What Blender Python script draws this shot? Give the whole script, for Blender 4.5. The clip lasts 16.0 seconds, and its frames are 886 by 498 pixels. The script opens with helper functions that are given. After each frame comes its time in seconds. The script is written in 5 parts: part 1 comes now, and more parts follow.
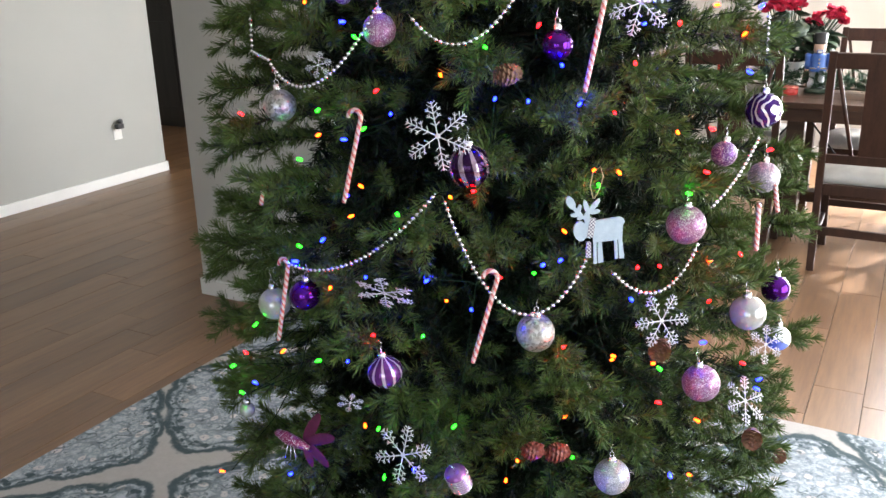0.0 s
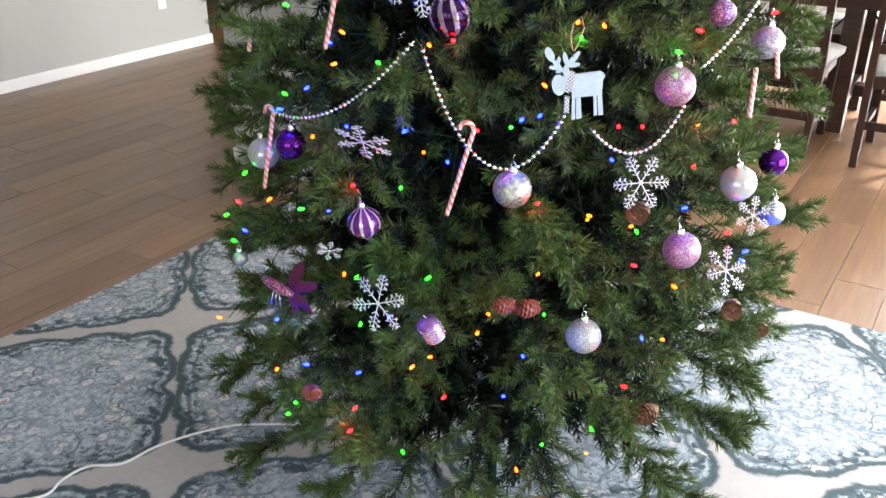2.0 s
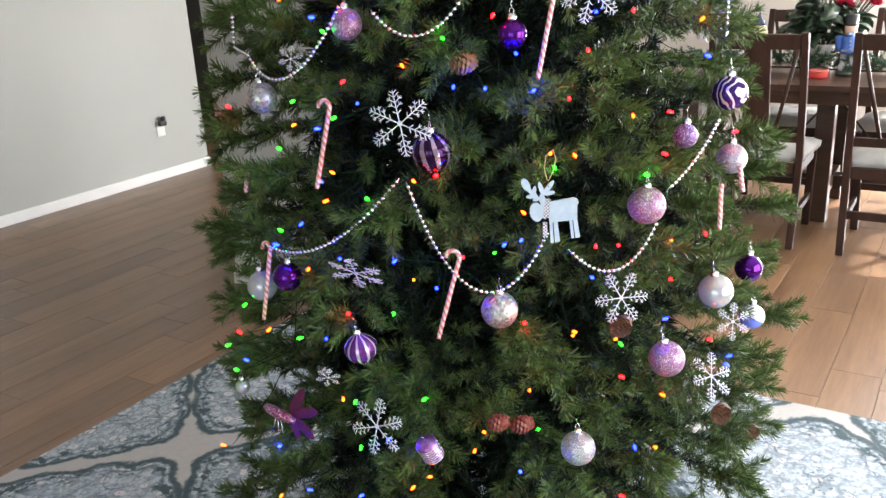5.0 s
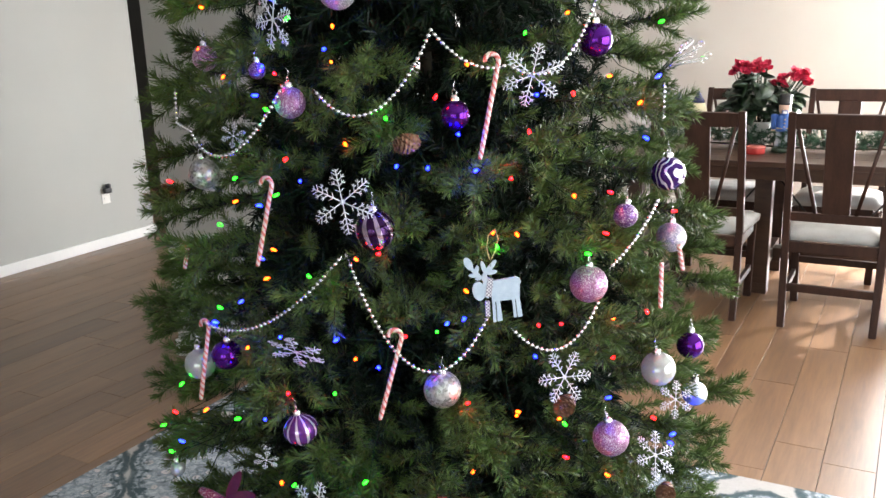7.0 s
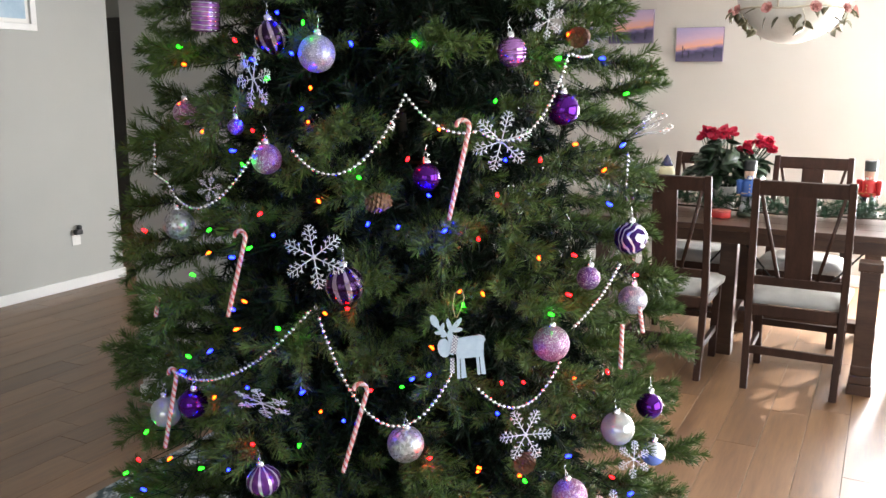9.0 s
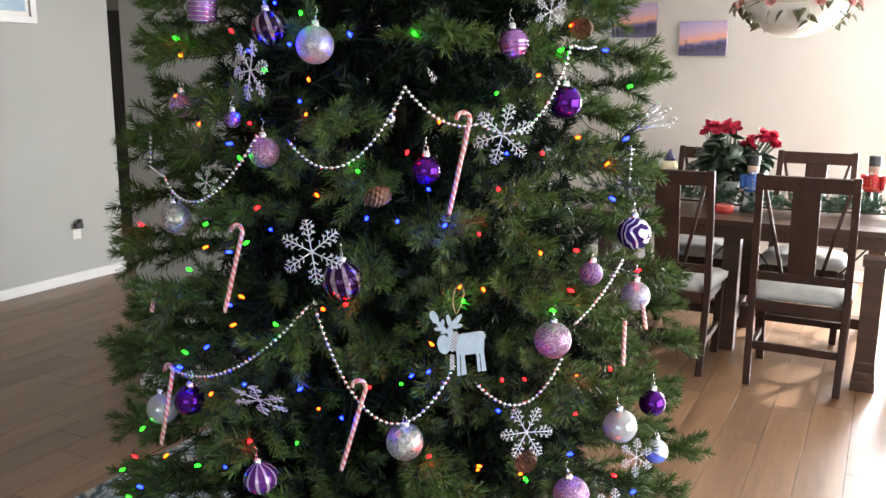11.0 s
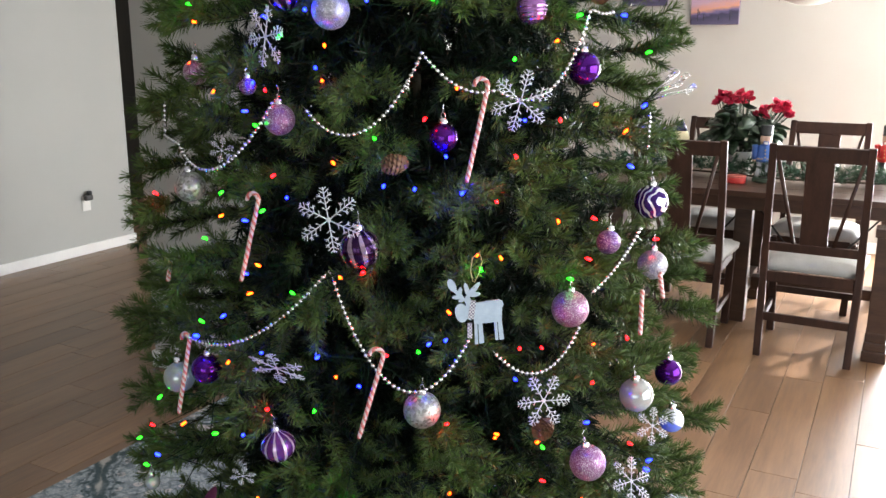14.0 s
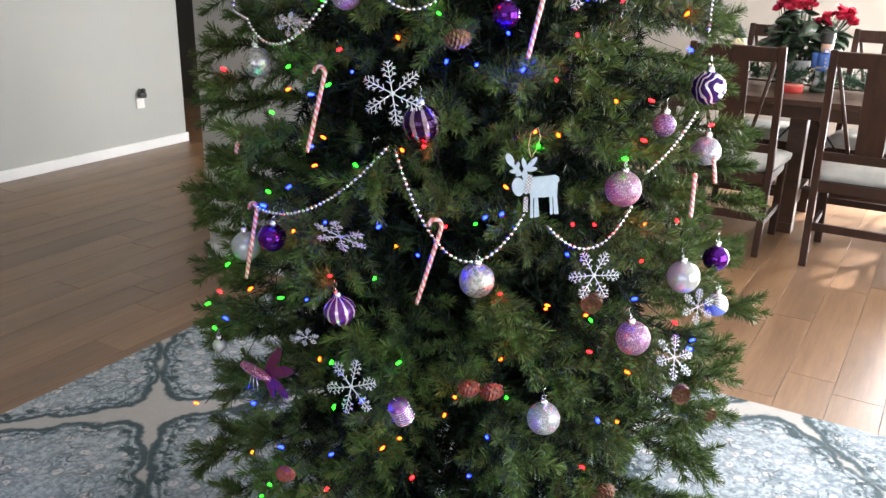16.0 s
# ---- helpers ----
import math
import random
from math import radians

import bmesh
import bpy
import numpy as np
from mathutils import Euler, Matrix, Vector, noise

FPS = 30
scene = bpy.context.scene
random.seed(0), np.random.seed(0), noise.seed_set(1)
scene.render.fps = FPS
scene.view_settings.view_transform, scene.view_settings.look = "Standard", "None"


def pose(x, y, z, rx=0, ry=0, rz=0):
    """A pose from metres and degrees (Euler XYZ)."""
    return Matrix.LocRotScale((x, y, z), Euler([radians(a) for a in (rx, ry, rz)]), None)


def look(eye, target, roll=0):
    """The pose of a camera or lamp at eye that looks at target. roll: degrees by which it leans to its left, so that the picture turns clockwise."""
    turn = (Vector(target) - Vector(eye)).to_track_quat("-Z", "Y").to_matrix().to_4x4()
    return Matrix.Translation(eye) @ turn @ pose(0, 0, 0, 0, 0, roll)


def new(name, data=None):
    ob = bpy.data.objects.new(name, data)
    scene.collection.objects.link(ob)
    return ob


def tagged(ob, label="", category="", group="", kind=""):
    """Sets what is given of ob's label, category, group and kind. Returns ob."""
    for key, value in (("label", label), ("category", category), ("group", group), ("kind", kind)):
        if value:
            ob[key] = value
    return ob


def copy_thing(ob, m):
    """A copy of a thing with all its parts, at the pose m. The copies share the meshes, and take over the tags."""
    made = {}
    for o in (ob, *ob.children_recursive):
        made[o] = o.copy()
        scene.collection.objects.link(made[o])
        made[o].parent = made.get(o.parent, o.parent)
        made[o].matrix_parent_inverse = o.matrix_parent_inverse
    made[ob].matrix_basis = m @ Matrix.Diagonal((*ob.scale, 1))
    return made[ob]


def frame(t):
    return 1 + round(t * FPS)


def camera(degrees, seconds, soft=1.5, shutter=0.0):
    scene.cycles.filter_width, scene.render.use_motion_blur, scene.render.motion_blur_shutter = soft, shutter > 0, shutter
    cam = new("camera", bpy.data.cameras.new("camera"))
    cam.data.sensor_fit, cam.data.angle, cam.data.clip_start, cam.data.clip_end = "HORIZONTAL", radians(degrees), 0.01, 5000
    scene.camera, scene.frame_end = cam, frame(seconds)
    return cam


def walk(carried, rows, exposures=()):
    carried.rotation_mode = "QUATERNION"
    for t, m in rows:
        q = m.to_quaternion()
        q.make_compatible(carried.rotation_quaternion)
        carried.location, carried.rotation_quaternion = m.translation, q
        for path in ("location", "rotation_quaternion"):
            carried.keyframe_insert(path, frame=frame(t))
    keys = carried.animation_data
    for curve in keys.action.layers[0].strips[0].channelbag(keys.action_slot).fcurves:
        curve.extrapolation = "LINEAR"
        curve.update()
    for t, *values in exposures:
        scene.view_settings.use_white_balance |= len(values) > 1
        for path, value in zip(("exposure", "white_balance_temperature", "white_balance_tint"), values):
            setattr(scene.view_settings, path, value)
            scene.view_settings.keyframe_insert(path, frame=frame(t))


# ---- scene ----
cam = camera(54.7, 16.0)
METRES, EYE, TILT, LEAN, TURN = 0.62, 1.48, 0.0, 0.0, 29.1
ROWS = [
    (0.0, 0.0, 0.0, 0.0, -0.42, -18.56, 1.26),
    (0.5, 0.1295, 0.1185, -0.0501, 3.89, -20.76, -0.53),
    (1.0, 0.1661, 0.1216, -0.0818, 6.46, -23.33, -0.5),
    (1.5, 0.1883, 0.0632, -0.085, 5.44, -24.84, 0.16),
    (2.0, 0.1943, -0.0361, -0.0955, 3.89, -25.67, 0.16),
    (2.5, 0.2182, -0.0921, -0.0728, 3.01, -25.24, -0.02),
    (3.0, 0.2601, -0.0899, -0.0501, 2.0, -22.87, 0.64),
    (3.5, 0.2521, -0.0977, -0.0042, 1.78, -20.74, 1.46),
    (4.0, 0.2335, -0.1081, 0.0005, 2.17, -19.69, 2.1),
    (6.5, 0.2271, -0.1139, 0.01, 2.52, -17.67, 3.49),
    (7.0, 0.2498, -0.0909, 0.0244, -0.3, -14.59, 1.84),
    (7.5, 0.2616, -0.1018, 0.055, -1.95, -12.03, 0.32),
    (8.0, 0.2691, -0.1224, 0.0574, -2.37, -11.16, -0.24),
    (8.5, 0.2679, -0.1433, 0.0605, -2.03, -11.09, -0.26),
    (9.0, 0.2604, -0.15, 0.0567, -1.72, -11.21, -0.29),
    (11.5, 0.2601, -0.1063, 0.0499, -1.59, -11.63, -0.37),
    (12.0, 0.2516, -0.1027, 0.0492, -1.64, -11.67, -0.35),
    (12.5, 0.2528, -0.106, 0.0525, -1.7, -11.68, -0.36),
    (13.0, 0.2521, -0.109, 0.0513, -1.79, -11.68, -0.39),
    (13.5, 0.2461, -0.1071, 0.0578, -1.72, -11.86, -0.22),
    (14.0, 0.2402, -0.1026, 0.0367, -1.12, -13.42, -0.23),
    (14.5, 0.2423, -0.1037, 0.0071, -0.92, -14.46, -0.47),
    (15.0, 0.2416, -0.1398, -0.004, -0.55, -15.66, -0.69),
    (15.5, 0.2286, -0.1877, -0.0151, 0.87, -17.43, -1.09),
    (16.0, 0.2005, -0.2154, -0.0426, 2.05, -19.17, -1.0),
]
walk(cam, [(t, pose(0, 0, EYE, TILT, LEAN, TURN) @ pose(METRES * x, METRES * y, METRES * z, 90 + pitch, roll, yaw)) for t, x, y, z, yaw, pitch, roll in ROWS], exposures=[(0.0, 1.75), (0.6, 2.02), (1.5, 2.05), (2.5, 1.97), (3.5, 1.86), (4.2, 1.86), (6.5, 1.84), (7.5, 1.56), (9.0, 1.47), (13.5, 1.43), (15.0, 1.53), (16.0, 1.74)])

# ---- world, sun, window light, exposure ----
world = bpy.data.worlds.new("sky")
scene.world = world
world.use_nodes = True
wn, wl = world.node_tree.nodes, world.node_tree.links
sky = wn.new("ShaderNodeTexSky")
sky.sky_type, sky.sun_disc = "NISHITA", False
SUN_EL, SUN_AZ = 30.0, 28.0          # height, and bearing from +y towards +x
sky.sun_elevation, sky.sun_rotation = radians(SUN_EL), radians(SUN_AZ)
wl.new(sky.outputs[0], wn["Background"].inputs[0])
wn["Background"].inputs[1].default_value = 0.12


def sun_dir():
    e, a = radians(SUN_EL), radians(SUN_AZ)
    return Vector((math.sin(a) * math.cos(e), math.cos(a) * math.cos(e), math.sin(e)))


sd = bpy.data.lights.new("sun", "SUN")
sd.energy, sd.angle, sd.color = 3.6, radians(3.0), (1.0, 0.93, 0.84)
new("sun", sd).matrix_world = look(sun_dir() * 20, (0, 0, 0))


def window_light(x, y, z, tx, ty, tz, w, h, watts, color):
    d = bpy.data.lights.new("window_light", "AREA")
    d.shape, d.size, d.size_y, d.energy, d.color = "RECTANGLE", w, h, watts, color
    new("window_light", d).matrix_world = look((x, y, z), (tx, ty, tz))


RIGHT, BACK, FRONT, LEFT, CEIL = 1.95, 7.0, -2.6, -5.0, 2.46
window_light(1.12, BACK + 0.05, 1.0, 0.8, 4.0, 0.5, 1.45, 1.95, 245, (0.97, 0.98, 1.0))
window_light(RIGHT + 0.05, 5.6, 1.2, 0, 5.2, 1.0, 1.6, 1.7, 17, (0.96, 0.98, 1.0))
window_light(RIGHT + 0.05, 1.5, 1.2, 0, 1.7, 0.9, 2.5, 1.7, 31, (0.90, 0.95, 1.0))
window_light(-0.2, FRONT - 0.05, 1.4, -0.2, 0, 1.35, 1.05, 1.35, 3.2, (0.92, 0.96, 1.0))
window_light(1.3, FRONT - 0.05, 1.4, 1.3, 0, 1.35, 1.05, 1.35, 3.2, (0.92, 0.96, 1.0))


# ---- materials ----
def base_mat(name, color=(0.5, 0.5, 0.5), rough=0.5, metal=0.0, **more):
    m = bpy.data.materials.new(name)
    m.use_nodes = True
    b = m.node_tree.nodes["Principled BSDF"]
    b.inputs["Base Color"].default_value = (*color, 1)
    b.inputs["Roughness"].default_value, b.inputs["Metallic"].default_value = rough, metal
    for k, v in more.items():
        b.inputs[k.replace("_", " ")].default_value = v
    return m


def node(m, kind, **values):
    n = m.node_tree.nodes.new(kind)
    for k, v in values.items():
        n.inputs[k.replace("_", " ")].default_value = v
    return n


def wire_up(m, a, b):
    m.node_tree.links.new(a, b)


def ramp(m, fac, *stops):
    r = m.node_tree.nodes.new("ShaderNodeValToRGB")
    e = r.color_ramp.elements
    while len(e) < len(stops):
        e.new(0.5)
    for el, (p, c) in zip(e, stops):
        el.position, el.color = p, (*c, 1)
    wire_up(m, fac, r.inputs[0])
    return r.outputs[0]


def mixed(m, fac, a, b, mode="MIX"):
    n = m.node_tree.nodes.new("ShaderNodeMix")
    n.data_type, n.blend_type = "RGBA", mode
    for socket, v in ((n.inputs[0], fac), (n.inputs[6], a), (n.inputs[7], b)):
        if isinstance(v, (int, float)):
            socket.default_value = v
        elif isinstance(v, tuple):
            socket.default_value = (*v, 1)
        else:
            wire_up(m, v, socket)
    return n.outputs[2]


def calc(m, op, a, b=0.0):
    n = m.node_tree.nodes.new("ShaderNodeMath")
    n.operation = op
    for s, v in ((n.inputs[0], a), (n.inputs[1], b)):
        if isinstance(v, (int, float)):
            s.default_value = v
        else:
            wire_up(m, v, s)
    return n.outputs[0]


def coords(m, kind="Object", scale=(1, 1, 1)):
    t = m.node_tree.nodes.new("ShaderNodeTexCoord")
    p = m.node_tree.nodes.new("ShaderNodeMapping")
    p.inputs["Scale"].default_value = scale
    wire_up(m, t.outputs[kind], p.inputs[0])
    return p.outputs[0]


def noise_of(m, vec, scale, detail=4.0, rough=0.55):
    n = node(m, "ShaderNodeTexNoise", Scale=scale, Detail=detail, Roughness=rough)
    wire_up(m, vec, n.inputs["Vector"])
    return n.outputs[0]


def bumped(m, height, strength=0.2, distance=0.002):
    b = node(m, "ShaderNodeBump", Strength=strength, Distance=distance)
    wire_up(m, height, b.inputs["Height"])
    wire_up(m, b.outputs[0], m.node_tree.nodes["Principled BSDF"].inputs["Normal"])


def surface(name, c1, c2, scale=6.0, fine=120.0, rough=0.5, bump=0.15, metal=0.0, stretch=(1, 1, 1), rough_var=0.12, **more):
    """A surface with stains at one scale and grain at another."""
    m = base_mat(name, c1, rough, metal, **more)
    b = m.node_tree.nodes["Principled BSDF"]
    v = coords(m, "Object", stretch)
    a, f = noise_of(m, v, scale), noise_of(m, v, fine, 3.0)
    s = calc(m, "ADD", calc(m, "MULTIPLY", a, 0.65), calc(m, "MULTIPLY", f, 0.35))
    wire_up(m, ramp(m, s, (0.35, c1), (0.65, c2)), b.inputs["Base Color"])
    wire_up(m, calc(m, "ADD", rough - rough_var / 2, calc(m, "MULTIPLY", a, rough_var)), b.inputs["Roughness"])
    bumped(m, s, bump, 0.002)
    return m


M_WALL = surface("grey_wall_paint", (0.415, 0.422, 0.395), (0.45, 0.457, 0.43), 1.3, 260, 0.62, 0.08)
M_CREAM = surface("pale_wall_paint", (0.49, 0.475, 0.443), (0.53, 0.515, 0.482), 1.1, 260, 0.62, 0.08)
M_CEIL = surface("ceiling_paint", (0.62, 0.62, 0.60), (0.66, 0.66, 0.64), 1.5, 180, 0.8, 0.25)
M_TRIM = surface("white_trim_paint", (0.80, 0.80, 0.78), (0.86, 0.86, 0.84), 5, 90, 0.35, 0.03)
M_CHAIR = surface("dark_stained_wood", (0.020, 0.008, 0.005), (0.046, 0.019, 0.011), 7, 60, 0.5, 0.12, stretch=(4, 4, 0.5), Specular_IOR_Level=0.3)
M_TABLE = surface("dark_table_wood", (0.038, 0.018, 0.011), (0.075, 0.038, 0.023), 5, 50, 0.35, 0.12, stretch=(0.5, 5, 5))
M_LINEN = surface("oatmeal_seat_linen", (0.34, 0.33, 0.31), (0.47, 0.46, 0.435), 9, 420, 0.92, 0.5)
M_HALLDOOR = surface("dark_door_wood", (0.035, 0.030, 0.026), (0.055, 0.047, 0.040), 4, 60, 0.5, 0.1, stretch=(6, 6, 0.6))
M_WHITE = surface("white_plastic", (0.78, 0.77, 0.73), (0.83, 0.82, 0.79), 20, 200, 0.35, 0.03)
M_BLACK = surface("black_plastic", (0.02, 0.02, 0.022), (0.05, 0.05, 0.052), 30, 200, 0.35, 0.05)
M_IRON = surface("black_iron", (0.02, 0.019, 0.018), (0.04, 0.037, 0.034), 20, 150, 0.45, 0.1, metal=0.6)
M_SILVER = surface("silver_metal", (0.72, 0.72, 0.73), (0.86, 0.86, 0.87), 60, 400, 0.22, 0.05, metal=1.0)
M_BEAD = base_mat("silver_bead", (0.66, 0.65, 0.63), 0.22, 1.0)
M_BARK = surface("brown_branch_wire", (0.030, 0.026, 0.014), (0.06, 0.045, 0.025), 40, 300, 0.8, 0.3)
M_GREENWIRE = base_mat("green_light_wire", (0.008, 0.022, 0.010), 0.9, Specular_IOR_Level=0.1)


def wood_floor_mat():
    m = base_mat("oak_plank", rough=0.36, Specular_IOR_Level=0.8)
    b = m.node_tree.nodes["Principled BSDF"]
    info = m.node_tree.nodes.new("ShaderNodeObjectInfo")
    geo = m.node_tree.nodes.new("ShaderNodeNewGeometry")
    rnd = calc(m, "FRACT", calc(m, "ADD", info.outputs["Random"], geo.outputs["Random Per Island"]))
    t = m.node_tree.nodes.new("ShaderNodeTexCoord")
    add = m.node_tree.nodes.new("ShaderNodeVectorMath")
    add.operation = "ADD"
    shift = m.node_tree.nodes.new("ShaderNodeCombineXYZ")
    wire_up(m, calc(m, "MULTIPLY", rnd, 37.0), shift.inputs[0])
    wire_up(m, calc(m, "MULTIPLY", rnd, 91.0), shift.inputs[1])
    wire_up(m, t.outputs["Object"], add.inputs[0])
    wire_up(m, shift.outputs[0], add.inputs[1])
    p = m.node_tree.nodes.new("ShaderNodeMapping")
    p.inputs["Scale"].default_value = (9, 0.8, 9)
    wire_up(m, add.outputs[0], p.inputs[0])
    grain = noise_of(m, p.outputs[0], 6.0, 8.0, 0.65)
    blotch = noise_of(m, p.outputs[0], 0.9, 3.0)
    tone = calc(m, "ADD", calc(m, "MULTIPLY", grain, 0.5), calc(m, "MULTIPLY", blotch, 0.5))
    c = ramp(m, tone, (0.30, (0.112, 0.053, 0.024)), (0.52, (0.228, 0.122, 0.058)), (0.75, (0.32, 0.187, 0.098)))
    c = mixed(m, 1.0, c, ramp(m, rnd, (0.0, (0.78, 0.76, 0.74)), (1.0, (1.12, 1.10, 1.08))), "MULTIPLY")
    wire_up(m, c, b.inputs["Base Color"])
    wire_up(m, calc(m, "ADD", 0.29, calc(m, "MULTIPLY", grain, 0.22)), b.inputs["Roughness"])
    bumped(m, grain, 0.12, 0.001)
    return m


def rug_mat():
    """Faded oriental pattern: scalloped medallions on a diagonal lattice, full of small flowers and scrolls, with beige channels between them."""
    m = base_mat("distressed_rug_pile", rough=0.95)
    b = m.node_tree.nodes["Principled BSDF"]
    v = coords(m, "Object")
    n = node(m, "ShaderNodeTexNoise", Scale=13.0, Detail=5.0, Roughness=0.6)
    wire_up(m, v, n.inputs["Vector"])
    off = m.node_tree.nodes.new("ShaderNodeVectorMath")
    off.operation = "MULTIPLY_ADD"
    wire_up(m, n.outputs[1], off.inputs[0])
    off.inputs[1].default_value = (0.055, 0.055, 0.0)
    wire_up(m, v, off.inputs[2])
    warped = off.outputs[0]
    sep = m.node_tree.nodes.new("ShaderNodeSeparateXYZ")
    wire_up(m, warped, sep.inputs[0])
    cu, cv, h = 0.685, 0.73, math.sqrt(0.5)
    gu = calc(m, "MULTIPLY", calc(m, "ADD", sep.outputs[0], sep.outputs[1]), h)
    gv = calc(m, "MULTIPLY", calc(m, "SUBTRACT", sep.outputs[0], sep.outputs[1]), h)
    gu = calc(m, "ADD", gu, 0.18)
    gv = calc(m, "ADD", calc(m, "ADD", gv, 2.47), calc(m, "MULTIPLY", calc(m, "GREATER_THAN", gu, cu), 0.33))
    lx = calc(m, "ABSOLUTE", calc(m, "MULTIPLY", calc(m, "SUBTRACT", calc(m, "FRACT", calc(m, "ADD", calc(m, "DIVIDE", gu, cu), 50.0)), 0.5), cu))
    ly = calc(m, "ABSOLUTE", calc(m, "MULTIPLY", calc(m, "SUBTRACT", calc(m, "FRACT", calc(m, "ADD", calc(m, "DIVIDE", gv, cv), 50.0)), 0.5), cv))
    ang = calc(m, "ARCTAN2", ly, lx)
    rad = calc(m, "POWER", calc(m, "ADD", calc(m, "POWER", lx, 4.5), calc(m, "POWER", ly, 4.5)), 1 / 4.5)
    scallop = calc(m, "MULTIPLY", calc(m, "ABSOLUTE", calc(m, "SINE", calc(m, "MULTIPLY", ang, 6.0))), 0.017)
    edge = calc(m, "SUBTRACT", calc(m, "ADD", 0.321, scallop), rad)
    wear, wear2, fine = noise_of(m, v, 5.0, 6.0, 0.7), noise_of(m, v, 46.0, 6.0, 0.75), noise_of(m, v, 120.0, 4.0, 0.7)
    beige, teal, ice, rose = (0.40, 0.375, 0.35), (0.010, 0.046, 0.058), (0.50, 0.55, 0.60), (0.66, 0.62, 0.62)
    on, no = (1, 1, 1), (0, 0, 0)
    # the medallions' ground, its small flowers with dark hearts and rims, and its scrolls
    field = mixed(m, ramp(m, wear2, (0.36, no), (0.58, on)), (0.15, 0.20, 0.245), ice)
    fl = node(m, "ShaderNodeTexVoronoi", Scale=11.0, Randomness=1.0)
    fl.voronoi_dimensions = "2D"
    wire_up(m, warped, fl.inputs["Vector"])
    petal = calc(m, "ADD", fl.outputs["Distance"], calc(m, "MULTIPLY", fine, 0.14))
    field = mixed(m, ramp(m, petal, (0.10, no), (0.12, on), (0.19, on), (0.24, no)), field, rose)
    ring = ramp(m, petal, (0.23, no), (0.25, (0.6, 0.6, 0.6)), (0.28, (0.6, 0.6, 0.6)), (0.33, no))
    small = node(m, "ShaderNodeTexVoronoi", Scale=34.0, Randomness=1.0)
    small.voronoi_dimensions = "2D"
    wire_up(m, warped, small.inputs["Vector"])
    leaf = ramp(m, calc(m, "ADD", small.outputs["Distance"], calc(m, "MULTIPLY", wear2, 0.35)), (0.33, (0.95, 0.95, 0.95)), (0.40, no))
    scroll = ramp(m, noise_of(m, v, 11.0, 1.5, 0.4), (0.455, no), (0.475, on), (0.495, on), (0.515, no))
    scroll2 = ramp(m, noise_of(m, v, 23.0, 1.0, 0.4), (0.49, no), (0.515, on), (0.54, on), (0.57, no))
    vine = calc(m, "MAXIMUM", calc(m, "MAXIMUM", scroll, calc(m, "MULTIPLY", scroll2, 0.55)), calc(m, "MAXIMUM", ring, leaf))
    vine = calc(m, "MULTIPLY", vine, ramp(m, noise_of(m, v, 7.0, 2.0), (0.40, (0.25, 0.25, 0.25)), (0.55, on)))
    vine = calc(m, "MULTIPLY", vine, ramp(m, wear2, (0.40, (0.12, 0.12, 0.12)), (0.55, on)))
    field = mixed(m, calc(m, "MULTIPLY", vine, 0.85), field, teal)
    # the outline: a strong scalloped line, a thin echo inside it, and leaf tips along it
    e2 = calc(m, "ADD", calc(m, "ADD", edge, 0.1), calc(m, "MULTIPLY", calc(m, "SUBTRACT", wear2, 0.5), 0.022))
    line = ramp(m, e2, (0.088, no), (0.096, on), (0.112, on), (0.121, no), (0.130, no), (0.134, (0.8, 0.8, 0.8)), (0.139, (0.8, 0.8, 0.8)), (0.146, no))
    tips = calc(m, "MULTIPLY", ramp(m, e2, (0.105, no), (0.12, on), (0.15, on), (0.185, no)), ramp(m, noise_of(m, v, 30.0, 2.0), (0.53, no), (0.57, on)))
    line = calc(m, "MULTIPLY", calc(m, "MAXIMUM", line, tips), ramp(m, wear, (0.32, (0.6, 0.6, 0.6)), (0.45, on)))
    inside = ramp(m, e2, (0.09, no), (0.105, on))
    ground = mixed(m, wear2, (0.38, 0.36, 0.345), (0.54, 0.515, 0.495))
    c = mixed(m, inside, ground, field)
    c = mixed(m, calc(m, "MULTIPLY", line, 0.93), c, teal)
    c = mixed(m, calc(m, "MULTIPLY", wear, 0.12), c, beige)
    wire_up(m, c, b.inputs["Base Color"])
    bumped(m, noise_of(m, v, 900.0, 2.0), 0.5, 0.002)
    return m


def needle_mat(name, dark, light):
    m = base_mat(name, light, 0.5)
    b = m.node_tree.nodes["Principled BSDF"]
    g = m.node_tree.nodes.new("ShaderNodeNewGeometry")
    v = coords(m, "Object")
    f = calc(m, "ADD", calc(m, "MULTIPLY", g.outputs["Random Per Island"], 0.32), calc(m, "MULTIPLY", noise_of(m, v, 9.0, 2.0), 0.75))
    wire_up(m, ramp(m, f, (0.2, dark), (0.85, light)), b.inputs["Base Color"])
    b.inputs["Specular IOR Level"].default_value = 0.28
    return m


M_PLANK = wood_floor_mat()
M_RUG = rug_mat()
# inner needles: a darker green, taken nearly black for the shade inside the tree
M_NEEDLE = needle_mat("dark_green_shaded_needle", (0.003, 0.009, 0.004), (0.010, 0.024, 0.009))
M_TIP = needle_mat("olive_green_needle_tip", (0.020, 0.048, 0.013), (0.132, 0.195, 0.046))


# ---- mesh helpers ----
def thing(name, label, category, m=None, group="", kind=""):
    ob = new(name)
    if m is not None:
        ob.matrix_world = m
    return tagged(ob, label, category, group, kind)


def mesh_of(name, bm, mats, smooth=False):
    me = bpy.data.meshes.new(name)
    bm.to_mesh(me)
    bm.free()
    for k in (mats if isinstance(mats, (list, tuple)) else [mats]):
        me.materials.append(k)
    if smooth:
        me.polygons.foreach_set("use_smooth", [True] * len(me.polygons))
    return me


